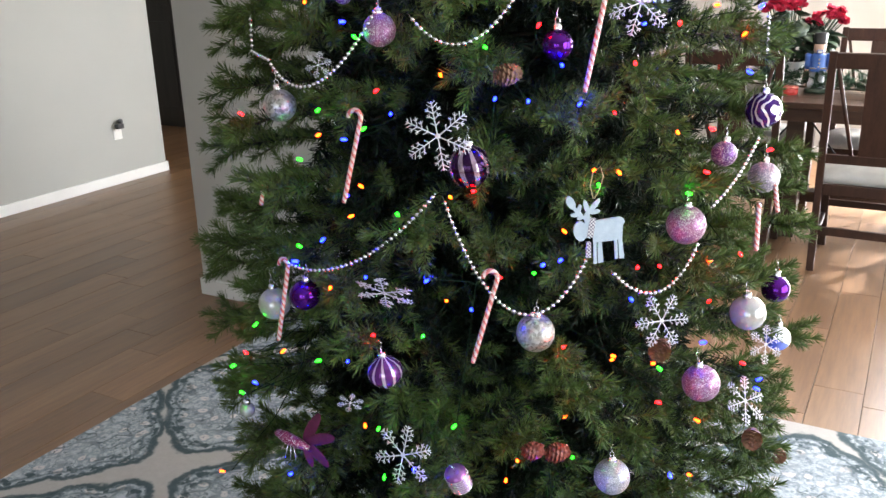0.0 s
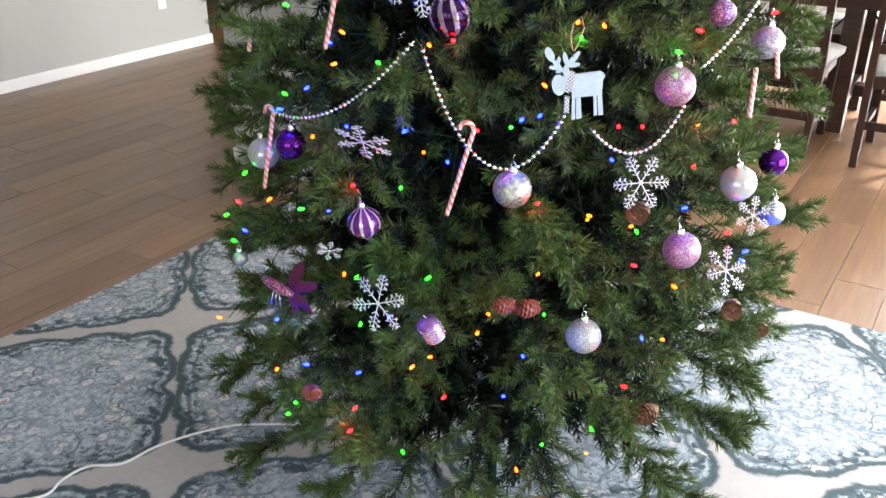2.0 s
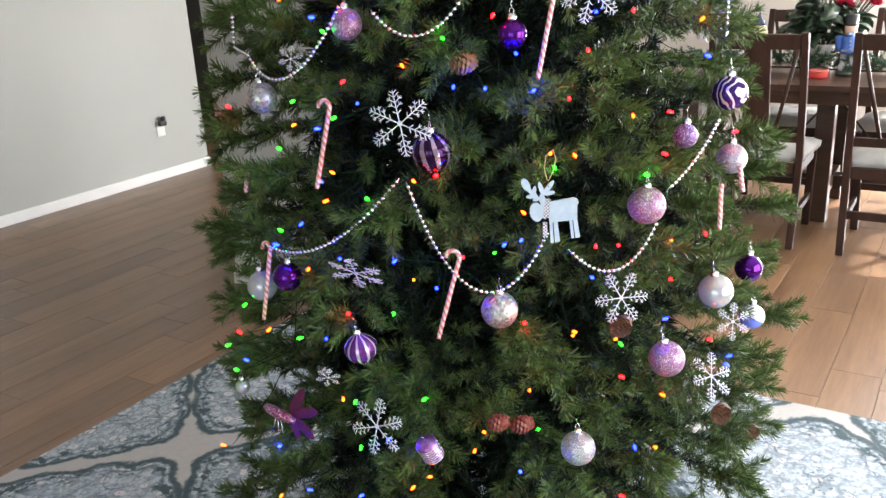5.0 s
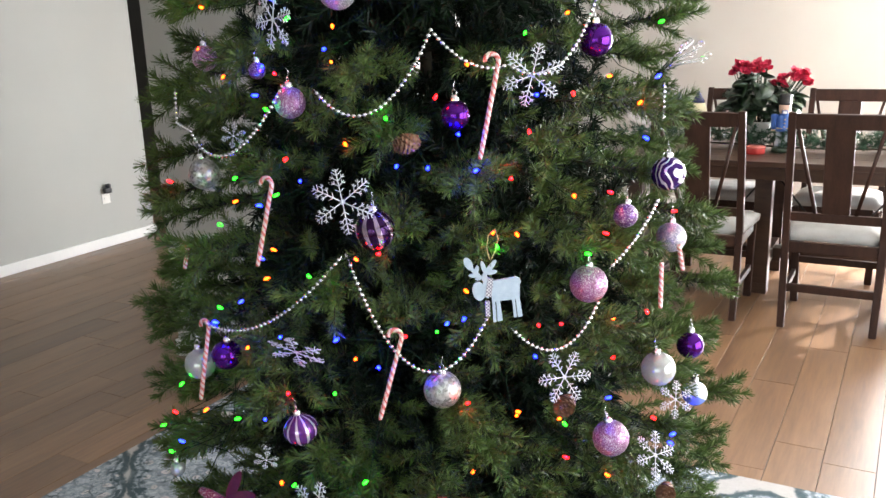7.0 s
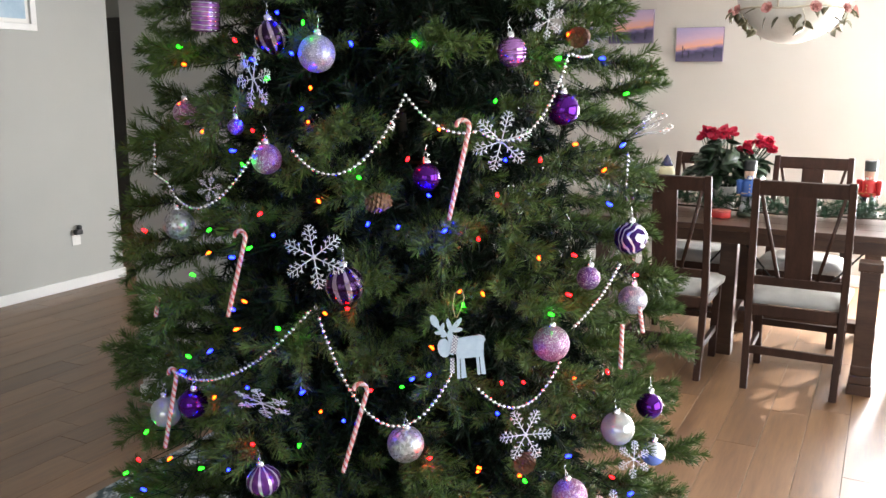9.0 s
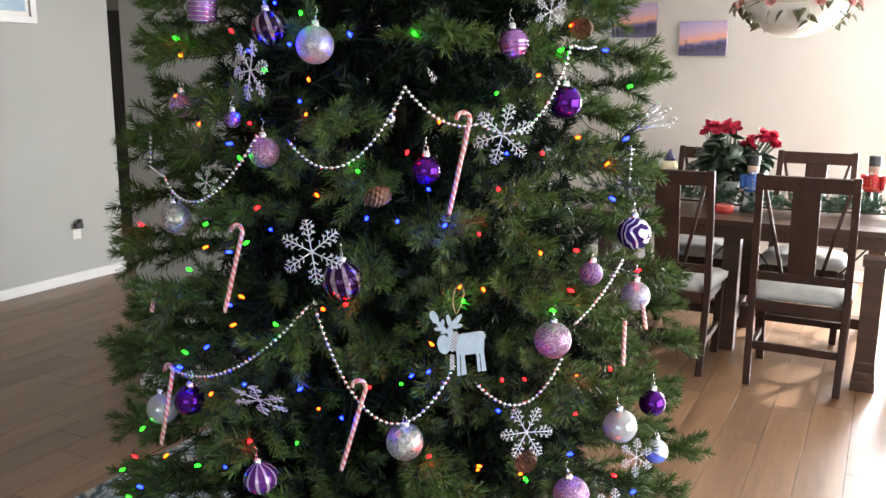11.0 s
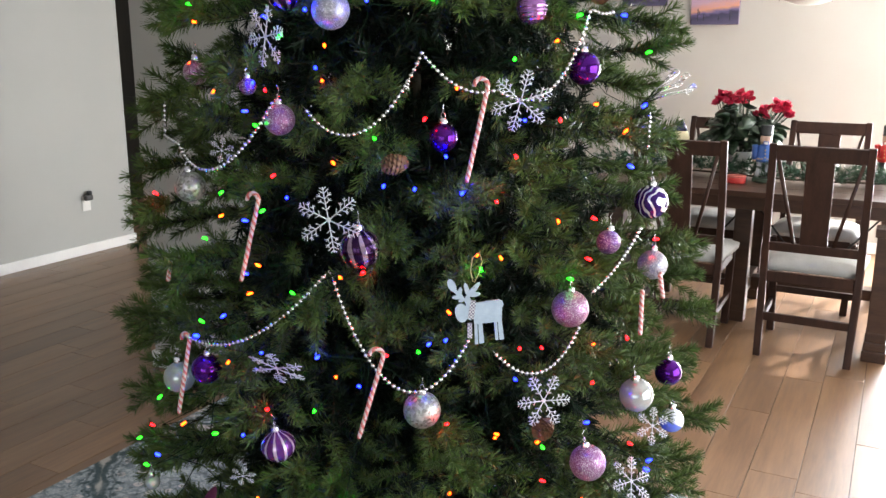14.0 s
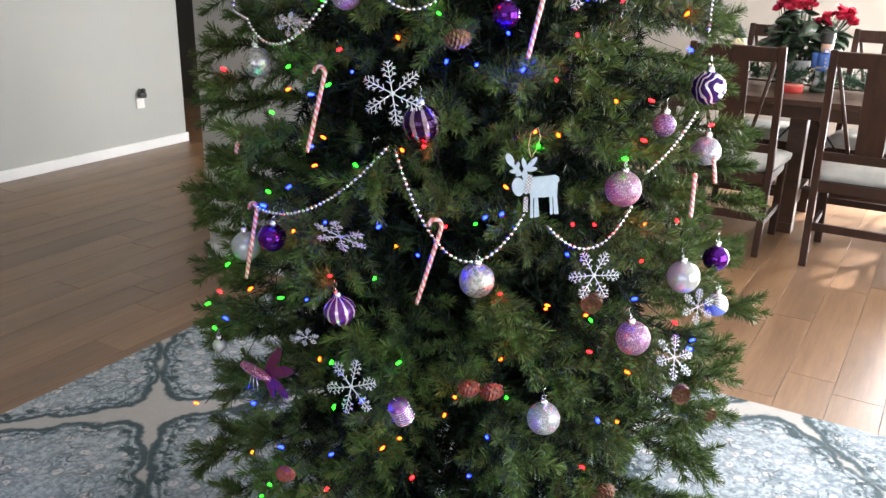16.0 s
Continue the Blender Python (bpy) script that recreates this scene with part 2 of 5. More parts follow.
def part(name, bm, mats, parent=None, label="", smooth=False, m=None):
    ob = new(name, mesh_of(name, bm, mats, smooth))
    ob.parent = parent
    if m is not None:
        ob.matrix_local = m
    return tagged(ob, label)


def setting(name, bm, mats, label, category, smooth=False):
    return tagged(part(name, bm, mats, None, "", smooth), label, category, kind="structure")


def box(bm, x0, x1, y0, y1, z0, z1, bevel=0.0, mi=0, m=None):
    r = bmesh.ops.create_cube(bm, size=1, matrix=(m or Matrix()) @ Matrix.Translation(((x0 + x1) / 2, (y0 + y1) / 2, (z0 + z1) / 2)) @ Matrix.Diagonal((x1 - x0, y1 - y0, z1 - z0, 1)))
    faces = {f for v in r["verts"] for f in v.link_faces}
    for f in faces:
        f.material_index = mi
    if bevel:
        bmesh.ops.bevel(bm, geom=list({e for v in r["verts"] for e in v.link_edges}), offset=bevel, segments=2, affect="EDGES", profile=0.6)


def tube(bm, pts, radius, sides=8, mi=0, closed=True, stripe=None):
    """A round bar along pts; radius is a number or a function of 0..1."""
    pts = [Vector(p) for p in pts]
    rings, up = [], None
    for i, p in enumerate(pts):
        d = (pts[min(i + 1, len(pts) - 1)] - pts[max(i - 1, 0)]).normalized()
        if up is None:
            up = d.orthogonal().normalized()
        up = (up - d * up.dot(d)).normalized()
        side = d.cross(up)
        r = radius(i / (len(pts) - 1)) if callable(radius) else radius
        rings.append([bm.verts.new(p + r * (math.cos(k * math.tau / sides) * up + math.sin(k * math.tau / sides) * side)) for k in range(sides)])
    for i, (a, b) in enumerate(zip(rings, rings[1:])):
        for k in range(sides):
            f = bm.faces.new((a[k], a[(k + 1) % sides], b[(k + 1) % sides], b[k]))
            f.material_index, f.smooth = (stripe(i, k) if stripe else mi), True
    if closed:
        bm.faces.new(rings[0][::-1]).material_index = mi
        bm.faces.new(rings[-1]).material_index = mi


def lathe(bm, profile, sides=24, mi=0, m=None, smooth=True):
    """A body of revolution about z from (radius, height) pairs, low to high."""
    m = m or Matrix()
    rings = [[bm.verts.new(m @ Vector((max(r, 1e-4) * math.cos(k * math.tau / sides), max(r, 1e-4) * math.sin(k * math.tau / sides), z))) for k in range(sides)] for r, z in profile]
    for a, b in zip(rings, rings[1:]):
        for k in range(sides):
            f = bm.faces.new((a[k], a[(k + 1) % sides], b[(k + 1) % sides], b[k]))
            f.material_index, f.smooth = mi, smooth
    for ring, flip in ((rings[0], True), (rings[-1], False)):
        f = bm.faces.new(ring[::-1] if flip else ring)
        f.material_index = mi


def ball(bm, r, m=None, mi=0, u=20, v=14):
    q = bmesh.ops.create_uvsphere(bm, u_segments=u, v_segments=v, radius=r, matrix=m or Matrix())
    for f in {f for w in q["verts"] for f in w.link_faces}:
        f.material_index, f.smooth = mi, True


# ---- walls, ceiling ----
def walls():
    bm = bmesh.new()
    box(bm, LEFT - 0.13, LEFT, FRONT, 4.63, 0, CEIL)
    setting("wall_west", bm, M_WALL, "long grey painted wall with white baseboard", "wall")
    bm = bmesh.new()
    box(bm, LEFT, LEFT + 0.014, FRONT, 1.80, 0, 0.072, 0.003)
    box(bm, LEFT, LEFT + 0.014, 2.77, 4.63, 0, 0.072, 0.003)
    box(bm, LEFT - 0.13, LEFT + 0.014, 4.63, 4.644, 0, 0.072, 0.003)
    setting("baseboard_west", bm, M_TRIM, "white painted baseboard along the grey wall", "baseboard")
    # partition whose end stands beside the tree
    bm = bmesh.new()
    box(bm, -2.86, -1.95, 2.79, 2.91, 0, CEIL)
    # unseen return leg, added to keep the glass door's light off the left floor
    box(bm, -2.07, -1.95, 2.91, 4.15, 0, CEIL)
    setting("wall_partition", bm, M_CREAM, "pale painted partition wall behind the tree, with an added unseen return", "wall")
    bm = bmesh.new()
    box(bm, -2.872, -1.95, 2.778, 2.79, 0, 0.08, 0.003)
    box(bm, -2.872, -2.86, 2.79, 2.91, 0, 0.08, 0.003)
    setting("baseboard_partition", bm, M_TRIM, "white baseboard round the partition's end", "baseboard")
    bm = bmesh.new()
    for x0, x1, z0, z1 in ((LEFT, 0.36, 0, CEIL), (0.36, 1.88, 2.1, CEIL), (1.88, RIGHT + 0.14, 0, CEIL)):
        box(bm, x0, x1, BACK, BACK + 0.14, z0, z1)
    box(bm, LEFT - 0.13, LEFT, 6.22, BACK + 0.14, 0, CEIL)
    setting("wall_north", bm, M_CREAM, "pale painted dining room wall", "wall")
    bm = bmesh.new()
    box(bm, LEFT, 0.36, BACK - 0.014, BACK, 0, 0.08, 0.003)
    setting("baseboard_north", bm, M_TRIM, "white baseboard of the dining room", "baseboard")
    # dark hall behind
    bm = bmesh.new()
    box(bm, -7.3, LEFT, 6.1, 6.22, 0, CEIL)
    box(bm, -7.42, -7.3, 4.5, 6.22, 0, CEIL)
    box(bm, -7.3, LEFT - 0.13, 4.5, 4.63, 0, CEIL)
    setting("wall_hall", bm, M_WALL, "unlit grey wall at the end of the hall", "wall")
    bm = bmesh.new()
    box(bm, -6.75, -5.6, 6.06, 6.1, 0, 2.08, 0.006)
    for zz in (0.2, 1.15):
        box(bm, -6.65, -6.25, 6.05, 6.06, zz, zz + 0.8, 0.004)
        box(bm, -6.1, -5.7, 6.05, 6.06, zz, zz + 0.8, 0.004)
    setting("door_1", bm, M_HALLDOOR, "dark wooden door in the unlit hall", "door")
    # window wall
    bm = bmesh.new()
    for y0, y1, z0, z1 in ((FRONT, 0.2, 0, CEIL), (0.2, 2.8, 0, 0.3), (0.2, 2.8, 2.1, CEIL), (2.8, 4.7, 0, CEIL), (4.7, 6.5, 0, 0.35), (4.7, 6.5, 2.1, CEIL), (6.5, BACK, 0, CEIL)):
        box(bm, RIGHT, RIGHT + 0.14, y0, y1, z0, z1)
    setting("wall_east", bm, M_CREAM, "pale wall with a window and a glass door", "wall")
    for name, y0, y1, z0, z1, n in (("window_1", 0.2, 2.8, 0.3, 2.1, 2), ("window_2", 4.7, 6.5, 0.35, 2.1, 2)):
        t = thing(name, "white-framed window letting in daylight", "window", kind="structure")
        bm = bmesh.new()
        for a, b in ((z0, z0 + 0.05), (z1 - 0.05, z1)):
            box(bm, RIGHT + 0.06, RIGHT + 0.12, y0, y1, a, b, 0.004)
        for k in range(n + 1):
            yy = y0 + 0.025 + (y1 - y0 - 0.05) * k / n
            box(bm, RIGHT + 0.062, RIGHT + 0.118, yy - 0.025, yy + 0.025, z0 + 0.05, z1 - 0.05, 0.004)
        part("window_frame", bm, M_TRIM, t)
    t = thing("window_4", "white-framed glass door letting in low sun", "window", kind="structure")
    bm = bmesh.new()
    for a, b in ((0.0, 0.06), (2.04, 2.1)):
        box(bm, 0.36, 1.88, BACK + 0.06, BACK + 0.12, a, b, 0.004)
    for xx in (0.39, 1.12, 1.85):
        box(bm, xx - 0.03, xx + 0.03, BACK + 0.062, BACK + 0.118, 0.06, 2.04, 0.004)
    part("window_frame", bm, M_TRIM, t)
    # wall behind the walker, with its window
    bm = bmesh.new()
    for x0, x1, z0, z1 in ((LEFT - 0.13, -0.75, 0, CEIL), (-0.75, 0.35, 0, 0.7), (-0.75, 0.35, 2.1, CEIL), (0.35, 0.75, 0, CEIL), (0.75, 1.85, 0, 0.7), (0.75, 1.85, 2.1, CEIL), (1.85, RIGHT + 0.14, 0, CEIL)):
        box(bm, x0, x1, FRONT - 0.14, FRONT, z0, z1)
    setting("wall_south", bm, M_WALL, "grey wall with two windows facing the tree", "wall")
    for name, x0 in (("window_3", -0.75), ("window_5", 0.75)):
        t = thing(name, "white-framed window letting in daylight", "window", kind="structure")
        bm = bmesh.new()
        for a, b in ((0.7, 0.75), (2.05, 2.1)):
            box(bm, x0, x0 + 1.1, FRONT - 0.12, FRONT - 0.06, a, b, 0.004)
        for xx in (x0 + 0.025, x0 + 1.075):
            box(bm, xx - 0.025, xx + 0.025, FRONT - 0.118, FRONT - 0.062, 0.75, 2.05, 0.004)
        part("window_frame", bm, M_TRIM, t)
    # white door in the grey wall
    t = thing("door_2", "white panelled door with a white casing in the grey wall", "door", kind="structure")
    bm = bmesh.new()
    for y0, y1, z0, z1 in ((2.685, 2.77, 0, 2.13), (1.80, 1.885, 0, 2.13), (1.885, 2.685, 2.045, 2.13)):
        box(bm, LEFT, LEFT + 0.02, y0, y1, z0, z1, 0.004)
    part("door_casing", bm, M_TRIM, t)
    bm = bmesh.new()
    box(bm, LEFT + 0.002, LEFT + 0.010, 1.888, 2.682, 0.008, 2.042, 0.002)
    for zz, hh in ((0.18, 0.65), (0.98, 0.92)):
        for yy in (1.98, 2.33):
            box(bm, LEFT + 0.010, LEFT + 0.014, yy, yy + 0.26, zz, zz + hh, 0.003)
    part("door_leaf", bm, M_TRIM, t)
    bm = bmesh.new()
    box(bm, -7.42, RIGHT + 0.14, FRONT - 0.14, BACK + 0.14, CEIL, CEIL + 0.1)
    setting("ceiling", bm, M_CEIL, "plain white ceiling", "ceiling")


walls()


# ---- rug and its cord ----
def rug():
    bm = bmesh.new()
    x0, x1, y0, y1 = -2.3, 0.75, -1.2, 2.74
    nx, ny = 30, 40
    g = [[bm.verts.new((x0 + (x1 - x0) * i / nx, y0 + (y1 - y0) * j / ny, 0.009 + 0.0012 * noise.noise((i * 0.6, j * 0.6, 3)))) for j in range(ny + 1)] for i in range(nx + 1)]
    for i in range(nx):
        for j in range(ny):
            bm.faces.new((g[i][j], g[i + 1][j], g[i + 1][j + 1], g[i][j + 1]))
    rim = [g[i][0] for i in range(nx)] + [g[nx][j] for j in range(ny)] + [g[i][ny] for i in range(nx, 0, -1)] + [g[0][j] for j in range(ny, 0, -1)]
    low = [bm.verts.new((v.co.x * 1.0, v.co.y, 0.001)) for v in rim]
    for k in range(len(rim)):
        bm.faces.new((rim[k - 1], low[k - 1], low[k], rim[k]))
    ob = part("rug", bm, M_RUG)
    tagged(ob, "faded blue and beige oriental area rug under the tree", "rug")
    bm = bmesh.new()
    pts = [(-1.206, 1.394, 0.0135), (-1.273, 1.348, 0.0135), (-1.358, 1.287, 0.0135), (-1.420, 1.205, 0.0135), (-1.464, 1.113, 0.0135), (-1.483, 1.023, 0.0135), (-1.545, 0.970, 0.0135), (-1.556, 0.904, 0.0135), (-1.547, 0.839, 0.0135), (-1.667, 0.719, 0.0135), (-1.747, 0.489, 0.0135)]
    fine = []
    for i in range(len(pts) - 1):
        p0, p1, p2, p3 = (Vector(pts[max(0, min(len(pts) - 1, i + k))]) for k in (-1, 0, 1, 2))
        for s in range(6):
            u = s / 6
            fine.append(0.5 * (2 * p1 + (p2 - p0) * u + (2 * p0 - 5 * p1 + 4 * p2 - p3) * u * u + (3 * p1 - p0 - 3 * p2 + p3) * u ** 3))
    tube(bm, fine, 0.0033, 8)
    tagged(part("extension_cord", bm, M_WHITE), "white electric cord lying on the rug", "cord")


rug()


# ---- wall fittings ----
def outlet():
    t = thing("wall_outlet", "white wall outlet with a plug-in air freshener", "outlet", pose(LEFT, 4.215, 0.375))
    bm = bmesh.new()
    box(bm, 0, 0.006, -0.036, 0.036, -0.058, 0.058, 0.003)
    part("cover_plate", bm, M_WHITE, t)
    for zz in (-0.02, 0.02):
        bm = bmesh.new()
        box(bm, 0.006, 0.009, -0.017, 0.017, zz - 0.014, zz + 0.014, 0.002)
        part("socket", bm, M_WHITE, t)
    bm = bmesh.new()
    box(bm, 0.009, 0.05, -0.03, 0.03, 0.02, 0.06, 0.012)
    lathe(bm, [(0.012, 0.055), (0.02, 0.065), (0.018, 0.085), (0.006, 0.09)], 16, 0, pose(0.03, 0.012, 0))
    part("plug_in_freshener", bm, M_BLACK, t, "grey plug-in air freshener")


def wall_frame():
    t = thing("framed_picture", "white-framed picture with a pale blue image", "picture", pose(LEFT, 3.63, 2.11))
    bm = bmesh.new()
    w, h, b = 0.39, 0.29, 0.045
    for y0, y1, z0, z1 in ((-w, w, -h, -h + b), (-w, w, h - b, h), (-w, -w + b, -h + b, h - b), (w - b, w, -h + b, h - b)):
        box(bm, 0.002, 0.028, y0, y1, z0, z1, 0.004)
    part("picture_frame", bm, M_TRIM, t)
    bm = bmesh.new()
    box(bm, 0.004, 0.012, -w + b, w - b, -h + b, h - b)
    part("mat_board", bm, M_WHITE, t)
    bm = bmesh.new()
    box(bm, 0.012, 0.014, -w + b + 0.03, w - b - 0.03, -h + b + 0.03, h - b - 0.03)
    part("print", bm, surface("pale_blue_print", (0.30, 0.45, 0.58), (0.42, 0.56, 0.66), 6, 40, 0.4, 0.0), t)
    bm = bmesh.new()
    box(bm, 0.014, 0.0155, -0.27, 0.22, -0.06, 0.20)
    part("print_motif", bm, surface("dark_print", (0.06, 0.07, 0.09), (0.12, 0.12, 0.15), 9, 60, 0.4, 0.0), t)


def sunset_mat():
    m = base_mat("sunset_painting", rough=0.6)
    g = coords(m, "Object")
    sep = m.node_tree.nodes.new("ShaderNodeSeparateXYZ")
    wire_up(m, g, sep.inputs[0])
    h = calc(m, "ADD", calc(m, "MULTIPLY", sep.outputs[2], 3.6), 0.5)
    h = calc(m, "ADD", h, calc(m, "MULTIPLY", calc(m, "SUBTRACT", noise_of(m, coords(m, "Object", (1, 1, 3)), 14, 6), 0.5), 0.25))
    h = calc(m, "ADD", h, calc(m, "MULTIPLY", sep.outputs[0], -0.5))
    c = ramp(m, h, (0.0, (0.10, 0.09, 0.17)), (0.28, (0.05, 0.045, 0.10)), (0.36, (0.16, 0.13, 0.28)), (0.46, (0.70, 0.34, 0.22)), (0.66, (0.52, 0.36, 0.48)), (1.0, (0.33, 0.30, 0.52)))
    wire_up(m, c, m.node_tree.nodes["Principled BSDF"].inputs["Base Color"])
    return m


def canvases():
    art, edge = sunset_mat(), surface("canvas_edge", (0.16, 0.13, 0.20), (0.24, 0.19, 0.27), 20, 200, 0.7, 0.1)
    stroke = base_mat("dark_paint_stroke", (0.03, 0.028, 0.05), 0.7)
    for x, z in ((-1.187, 1.79), (-1.73, 1.935)):
        t = thing("canvas_painting", "small canvas of a desert sunset with saguaro cacti", "painting", pose(x, BACK, z), "canvases on the dining room wall")
        bm = bmesh.new()
        box(bm, -0.18, 0.18, -0.032, -0.002, -0.13, 0.13, 0.003)
        part("canvas_stretcher", bm, edge, t)
        bm = bmesh.new()
        box(bm, -0.177, 0.177, -0.035, -0.032, -0.127, 0.127)
        part("painted_face", bm, art, t)
        for cx, hh in ((-0.125, 0.09), (0.115, 0.075), (-0.08, 0.05), (0.03, 0.035)):
            bm = bmesh.new()
            tube(bm, [(cx, -0.0355, -0.10), (cx, -0.0355, -0.10 + hh)], 0.0035, 6)
            tube(bm, [(cx, -0.0355, -0.10 + hh * 0.45), (cx + 0.012, -0.0355, -0.10 + hh * 0.5), (cx + 0.013, -0.0355, -0.10 + hh * 0.78)], 0.0024, 6)
            part("painted_cactus", bm, stroke, t)


outlet(), wall_frame(), canvases()


# ---- dining room ----
def chair():
    t = thing("dining_chair", "dark-stained wooden dining chair with a pale linen seat", "chair", group="chairs round the table")

    def bar(name, pts, w, d):
        bm = bmesh.new()
        pts = [Vector(p) for p in pts]
        rings = []
        for p in pts:
            rings.append([bm.verts.new(p + Vector((sx * w / 2, sy * d / 2, 0))) for sx, sy in ((-1, -1), (1, -1), (1, 1), (-1, 1))])
        for a, b in zip(rings, rings[1:]):
            for k in range(4):
                bm.faces.new((a[k], a[(k + 1) % 4], b[(k + 1) % 4], b[k]))
        bm.faces.new(rings[0][::-1]), bm.faces.new(rings[-1])
        bmesh.ops.bevel(bm, geom=bm.edges[:], offset=0.003, segments=1, affect="EDGES")
        part(name, bm, M_CHAIR, t)

    for s in (-1, 1):
        bar("back_leg", [(s * 0.205, -0.012, 0), (s * 0.21, 0.02, 0.25), (s * 0.213, 0.028, 0.47), (s * 0.212, -0.005, 0.78), (s * 0.209, -0.055, 1.06)], 0.034, 0.034)
        bar("front_leg", [(s * 0.20, 0.44, 0), (s * 0.21, 0.43, 0.42)], 0.038, 0.038)
        bm = bmesh.new()
        box(bm, s * 0.21 - 0.011, s * 0.21 + 0.011, 0.045, 0.41, 0.375, 0.425, 0.003)
        part("side_rail", bm, M_CHAIR, t)
        bm = bmesh.new()
        box(bm, s * 0.207 - 0.01, s * 0.207 + 0.01, 0.03, 0.425, 0.15, 0.185, 0.003)
        part("side_stretcher", bm, M_CHAIR, t)
        bm = bmesh.new()
        tube(bm, [(s * 0.182, -0.045, 0.985), (s * 0.085, 0.022, 0.56)], 0.0115, 4)
        part("diagonal_slat", bm, M_CHAIR, t)
    for name, y, z0, z1 in (("seat_rail", 0.028, 0.375, 0.43), ("seat_rail", 0.43, 0.375, 0.43), ("back_stretcher", 0.012, 0.18, 0.22), ("front_stretcher", 0.43, 0.22, 0.255)):
        bm = bmesh.new()
        box(bm, -0.195, 0.195, y - 0.011, y + 0.011, z0, z1, 0.003)
        part(name, bm, M_CHAIR, t)
    bm = bmesh.new()
    box(bm, -0.205, 0.205, -0.011, 0.011, -0.036, 0.036, 0.004, m=pose(0, -0.047, 1.018, 10))
    part("crest_rail", bm, M_CHAIR, t)
    bm = bmesh.new()
    box(bm, -0.2, 0.2, -0.01, 0.01, -0.022, 0.022, 0.004, m=pose(0, 0.02, 0.555, 5))
    part("lower_back_rail", bm, M_CHAIR, t)
    bm = bmesh.new()
    box(bm, -0.062, 0.062, -0.008, 0.008, -0.215, 0.215, 0.004, m=pose(0, -0.011, 0.782, 9))
    part("splat", bm, M_CHAIR, t)
    bm = bmesh.new()
    n = 12
    top = {}
    for i in range(n + 1):
        for j in range(n + 1):
            u, v = 2 * i / n - 1, 2 * j / n - 1
            k = (1 - u ** 4) * (1 - v ** 4)
            wide = 0.218 + 0.028 * (v + 1) / 2
            top[i, j] = bm.verts.new((u * wide, 0.245 + v * 0.205, 0.462 + 0.034 * k ** 0.5))
    for i in range(n):
        for j in range(n):
            bm.faces.new((top[i, j], top[i + 1, j], top[i + 1, j + 1], top[i, j + 1]))
    rim = [top[i, 0] for i in range(n)] + [top[n, j] for j in range(n)] + [top[i, n] for i in range(n, 0, -1)] + [top[0, j] for j in range(n, 0, -1)]
    low = [bm.verts.new((v.co.x * 0.985, 0.245 + (v.co.y - 0.245) * 0.985, 0.43)) for v in rim]
    for k in range(len(rim)):
        bm.faces.new((rim[k - 1], low[k - 1], low[k], rim[k]))
    bm.faces.new(low[::-1])
    part("seat_cushion", bm, M_LINEN, t, "pale grey upholstered seat", smooth=True)
    return t


first = chair()
first.matrix_world = pose(-0.143, 4.343, 0)
copy_thing(first, pose(-0.785, 4.34, 0))
copy_thing(first, pose(-0.21, 5.68, 0, 0, 0, 180))
copy_thing(first, pose(-0.82, 5.70, 0, 0, 0, 180))
copy_thing(first, pose(0.76, 4.78, 0, 0, 0, 90))


def table():
    t = thing("dining_table", "dark-stained wooden trestle dining table", "table")
    X0, X1, Y0, Y1 = -1.55, 0.30, 4.65, 5.62
    for k in range(5):
        bm = bmesh.new()
        d = (Y1 - Y0) / 5
        box(bm, X0, X1, Y0 + k * d + 0.0008, Y0 + (k + 1) * d - 0.0008, 0.735, 0.765, 0.003)
        part("tabletop_board", bm, M_TABLE, t)
    for name, a in (("apron", (X0 + 0.04, X1 - 0.04, Y0 + 0.03, Y0 + 0.055)), ("apron", (X0 + 0.04, X1 - 0.04, Y1 - 0.055, Y1 - 0.03)), ("apron", (X0 + 0.04, X0 + 0.065, Y0 + 0.055, Y1 - 0.055)), ("apron", (X1 - 0.065, X1 - 0.04, Y0 + 0.055, Y1 - 0.055))):
        bm = bmesh.new()
        box(bm, *a, 0.665, 0.735, 0.003)
        part(name, bm, M_TABLE, t)
    for xc in (0.17, -0.54, -1.25):
        big = xc > 0
        for yc in ((4.53, 5.6) if big else (4.88, 5.38)):
            bm = bmesh.new()
            r = 0.045
            box(bm, xc - r, xc + r, yc - r, yc + r, 0.06, 0.66, 0.004)
            if big:
                box(bm, xc - 0.055, xc + 0.055, yc - 0.055, yc + 0.055, 0.0, 0.055, 0.004)
                box(bm, xc - 0.051, xc + 0.051, yc - 0.051, yc + 0.051, 0.055, 0.10, 0.006)
                box(bm, xc - 0.048, xc + 0.048, yc - 0.048, yc + 0.048, 0.10, 0.15, 0.006)
                box(bm, xc - 0.055, xc + 0.055, yc - 0.055, yc + 0.055, 0.62, 0.665, 0.006)
            else:
                box(bm, xc - r, xc + r, yc - r, yc + r, 0, 0.06, 0.004)
            part("leg", bm, M_TABLE, t)
        bm = bmesh.new()
        box(bm, xc - 0.035, xc + 0.035, 4.93 if not big else 4.58, 5.33 if not big else 5.55, 0.14, 0.21, 0.004)
        part("foot_beam", bm, M_TABLE, t)
    bm = bmesh.new()
    box(bm, -1.2, 0.13, 5.08, 5.18, 0.145, 0.205, 0.004)
    part("stretcher", bm, M_TABLE, t)
    for xa, xb in ((-0.50, -0.19), (0.13, -0.18), (-0.58, -0.88)):
        bm = bmesh.new()
        tube(bm, [(xa, 5.13, 0.60), (xb, 5.13, 0.215)], 0.006, 6)
        part("iron_brace", bm, M_IRON, t, "thin black iron brace")


table()


# ---- the tree: places on its cone ----
AX, AY, TOP = -0.78, 1.66, 2.32


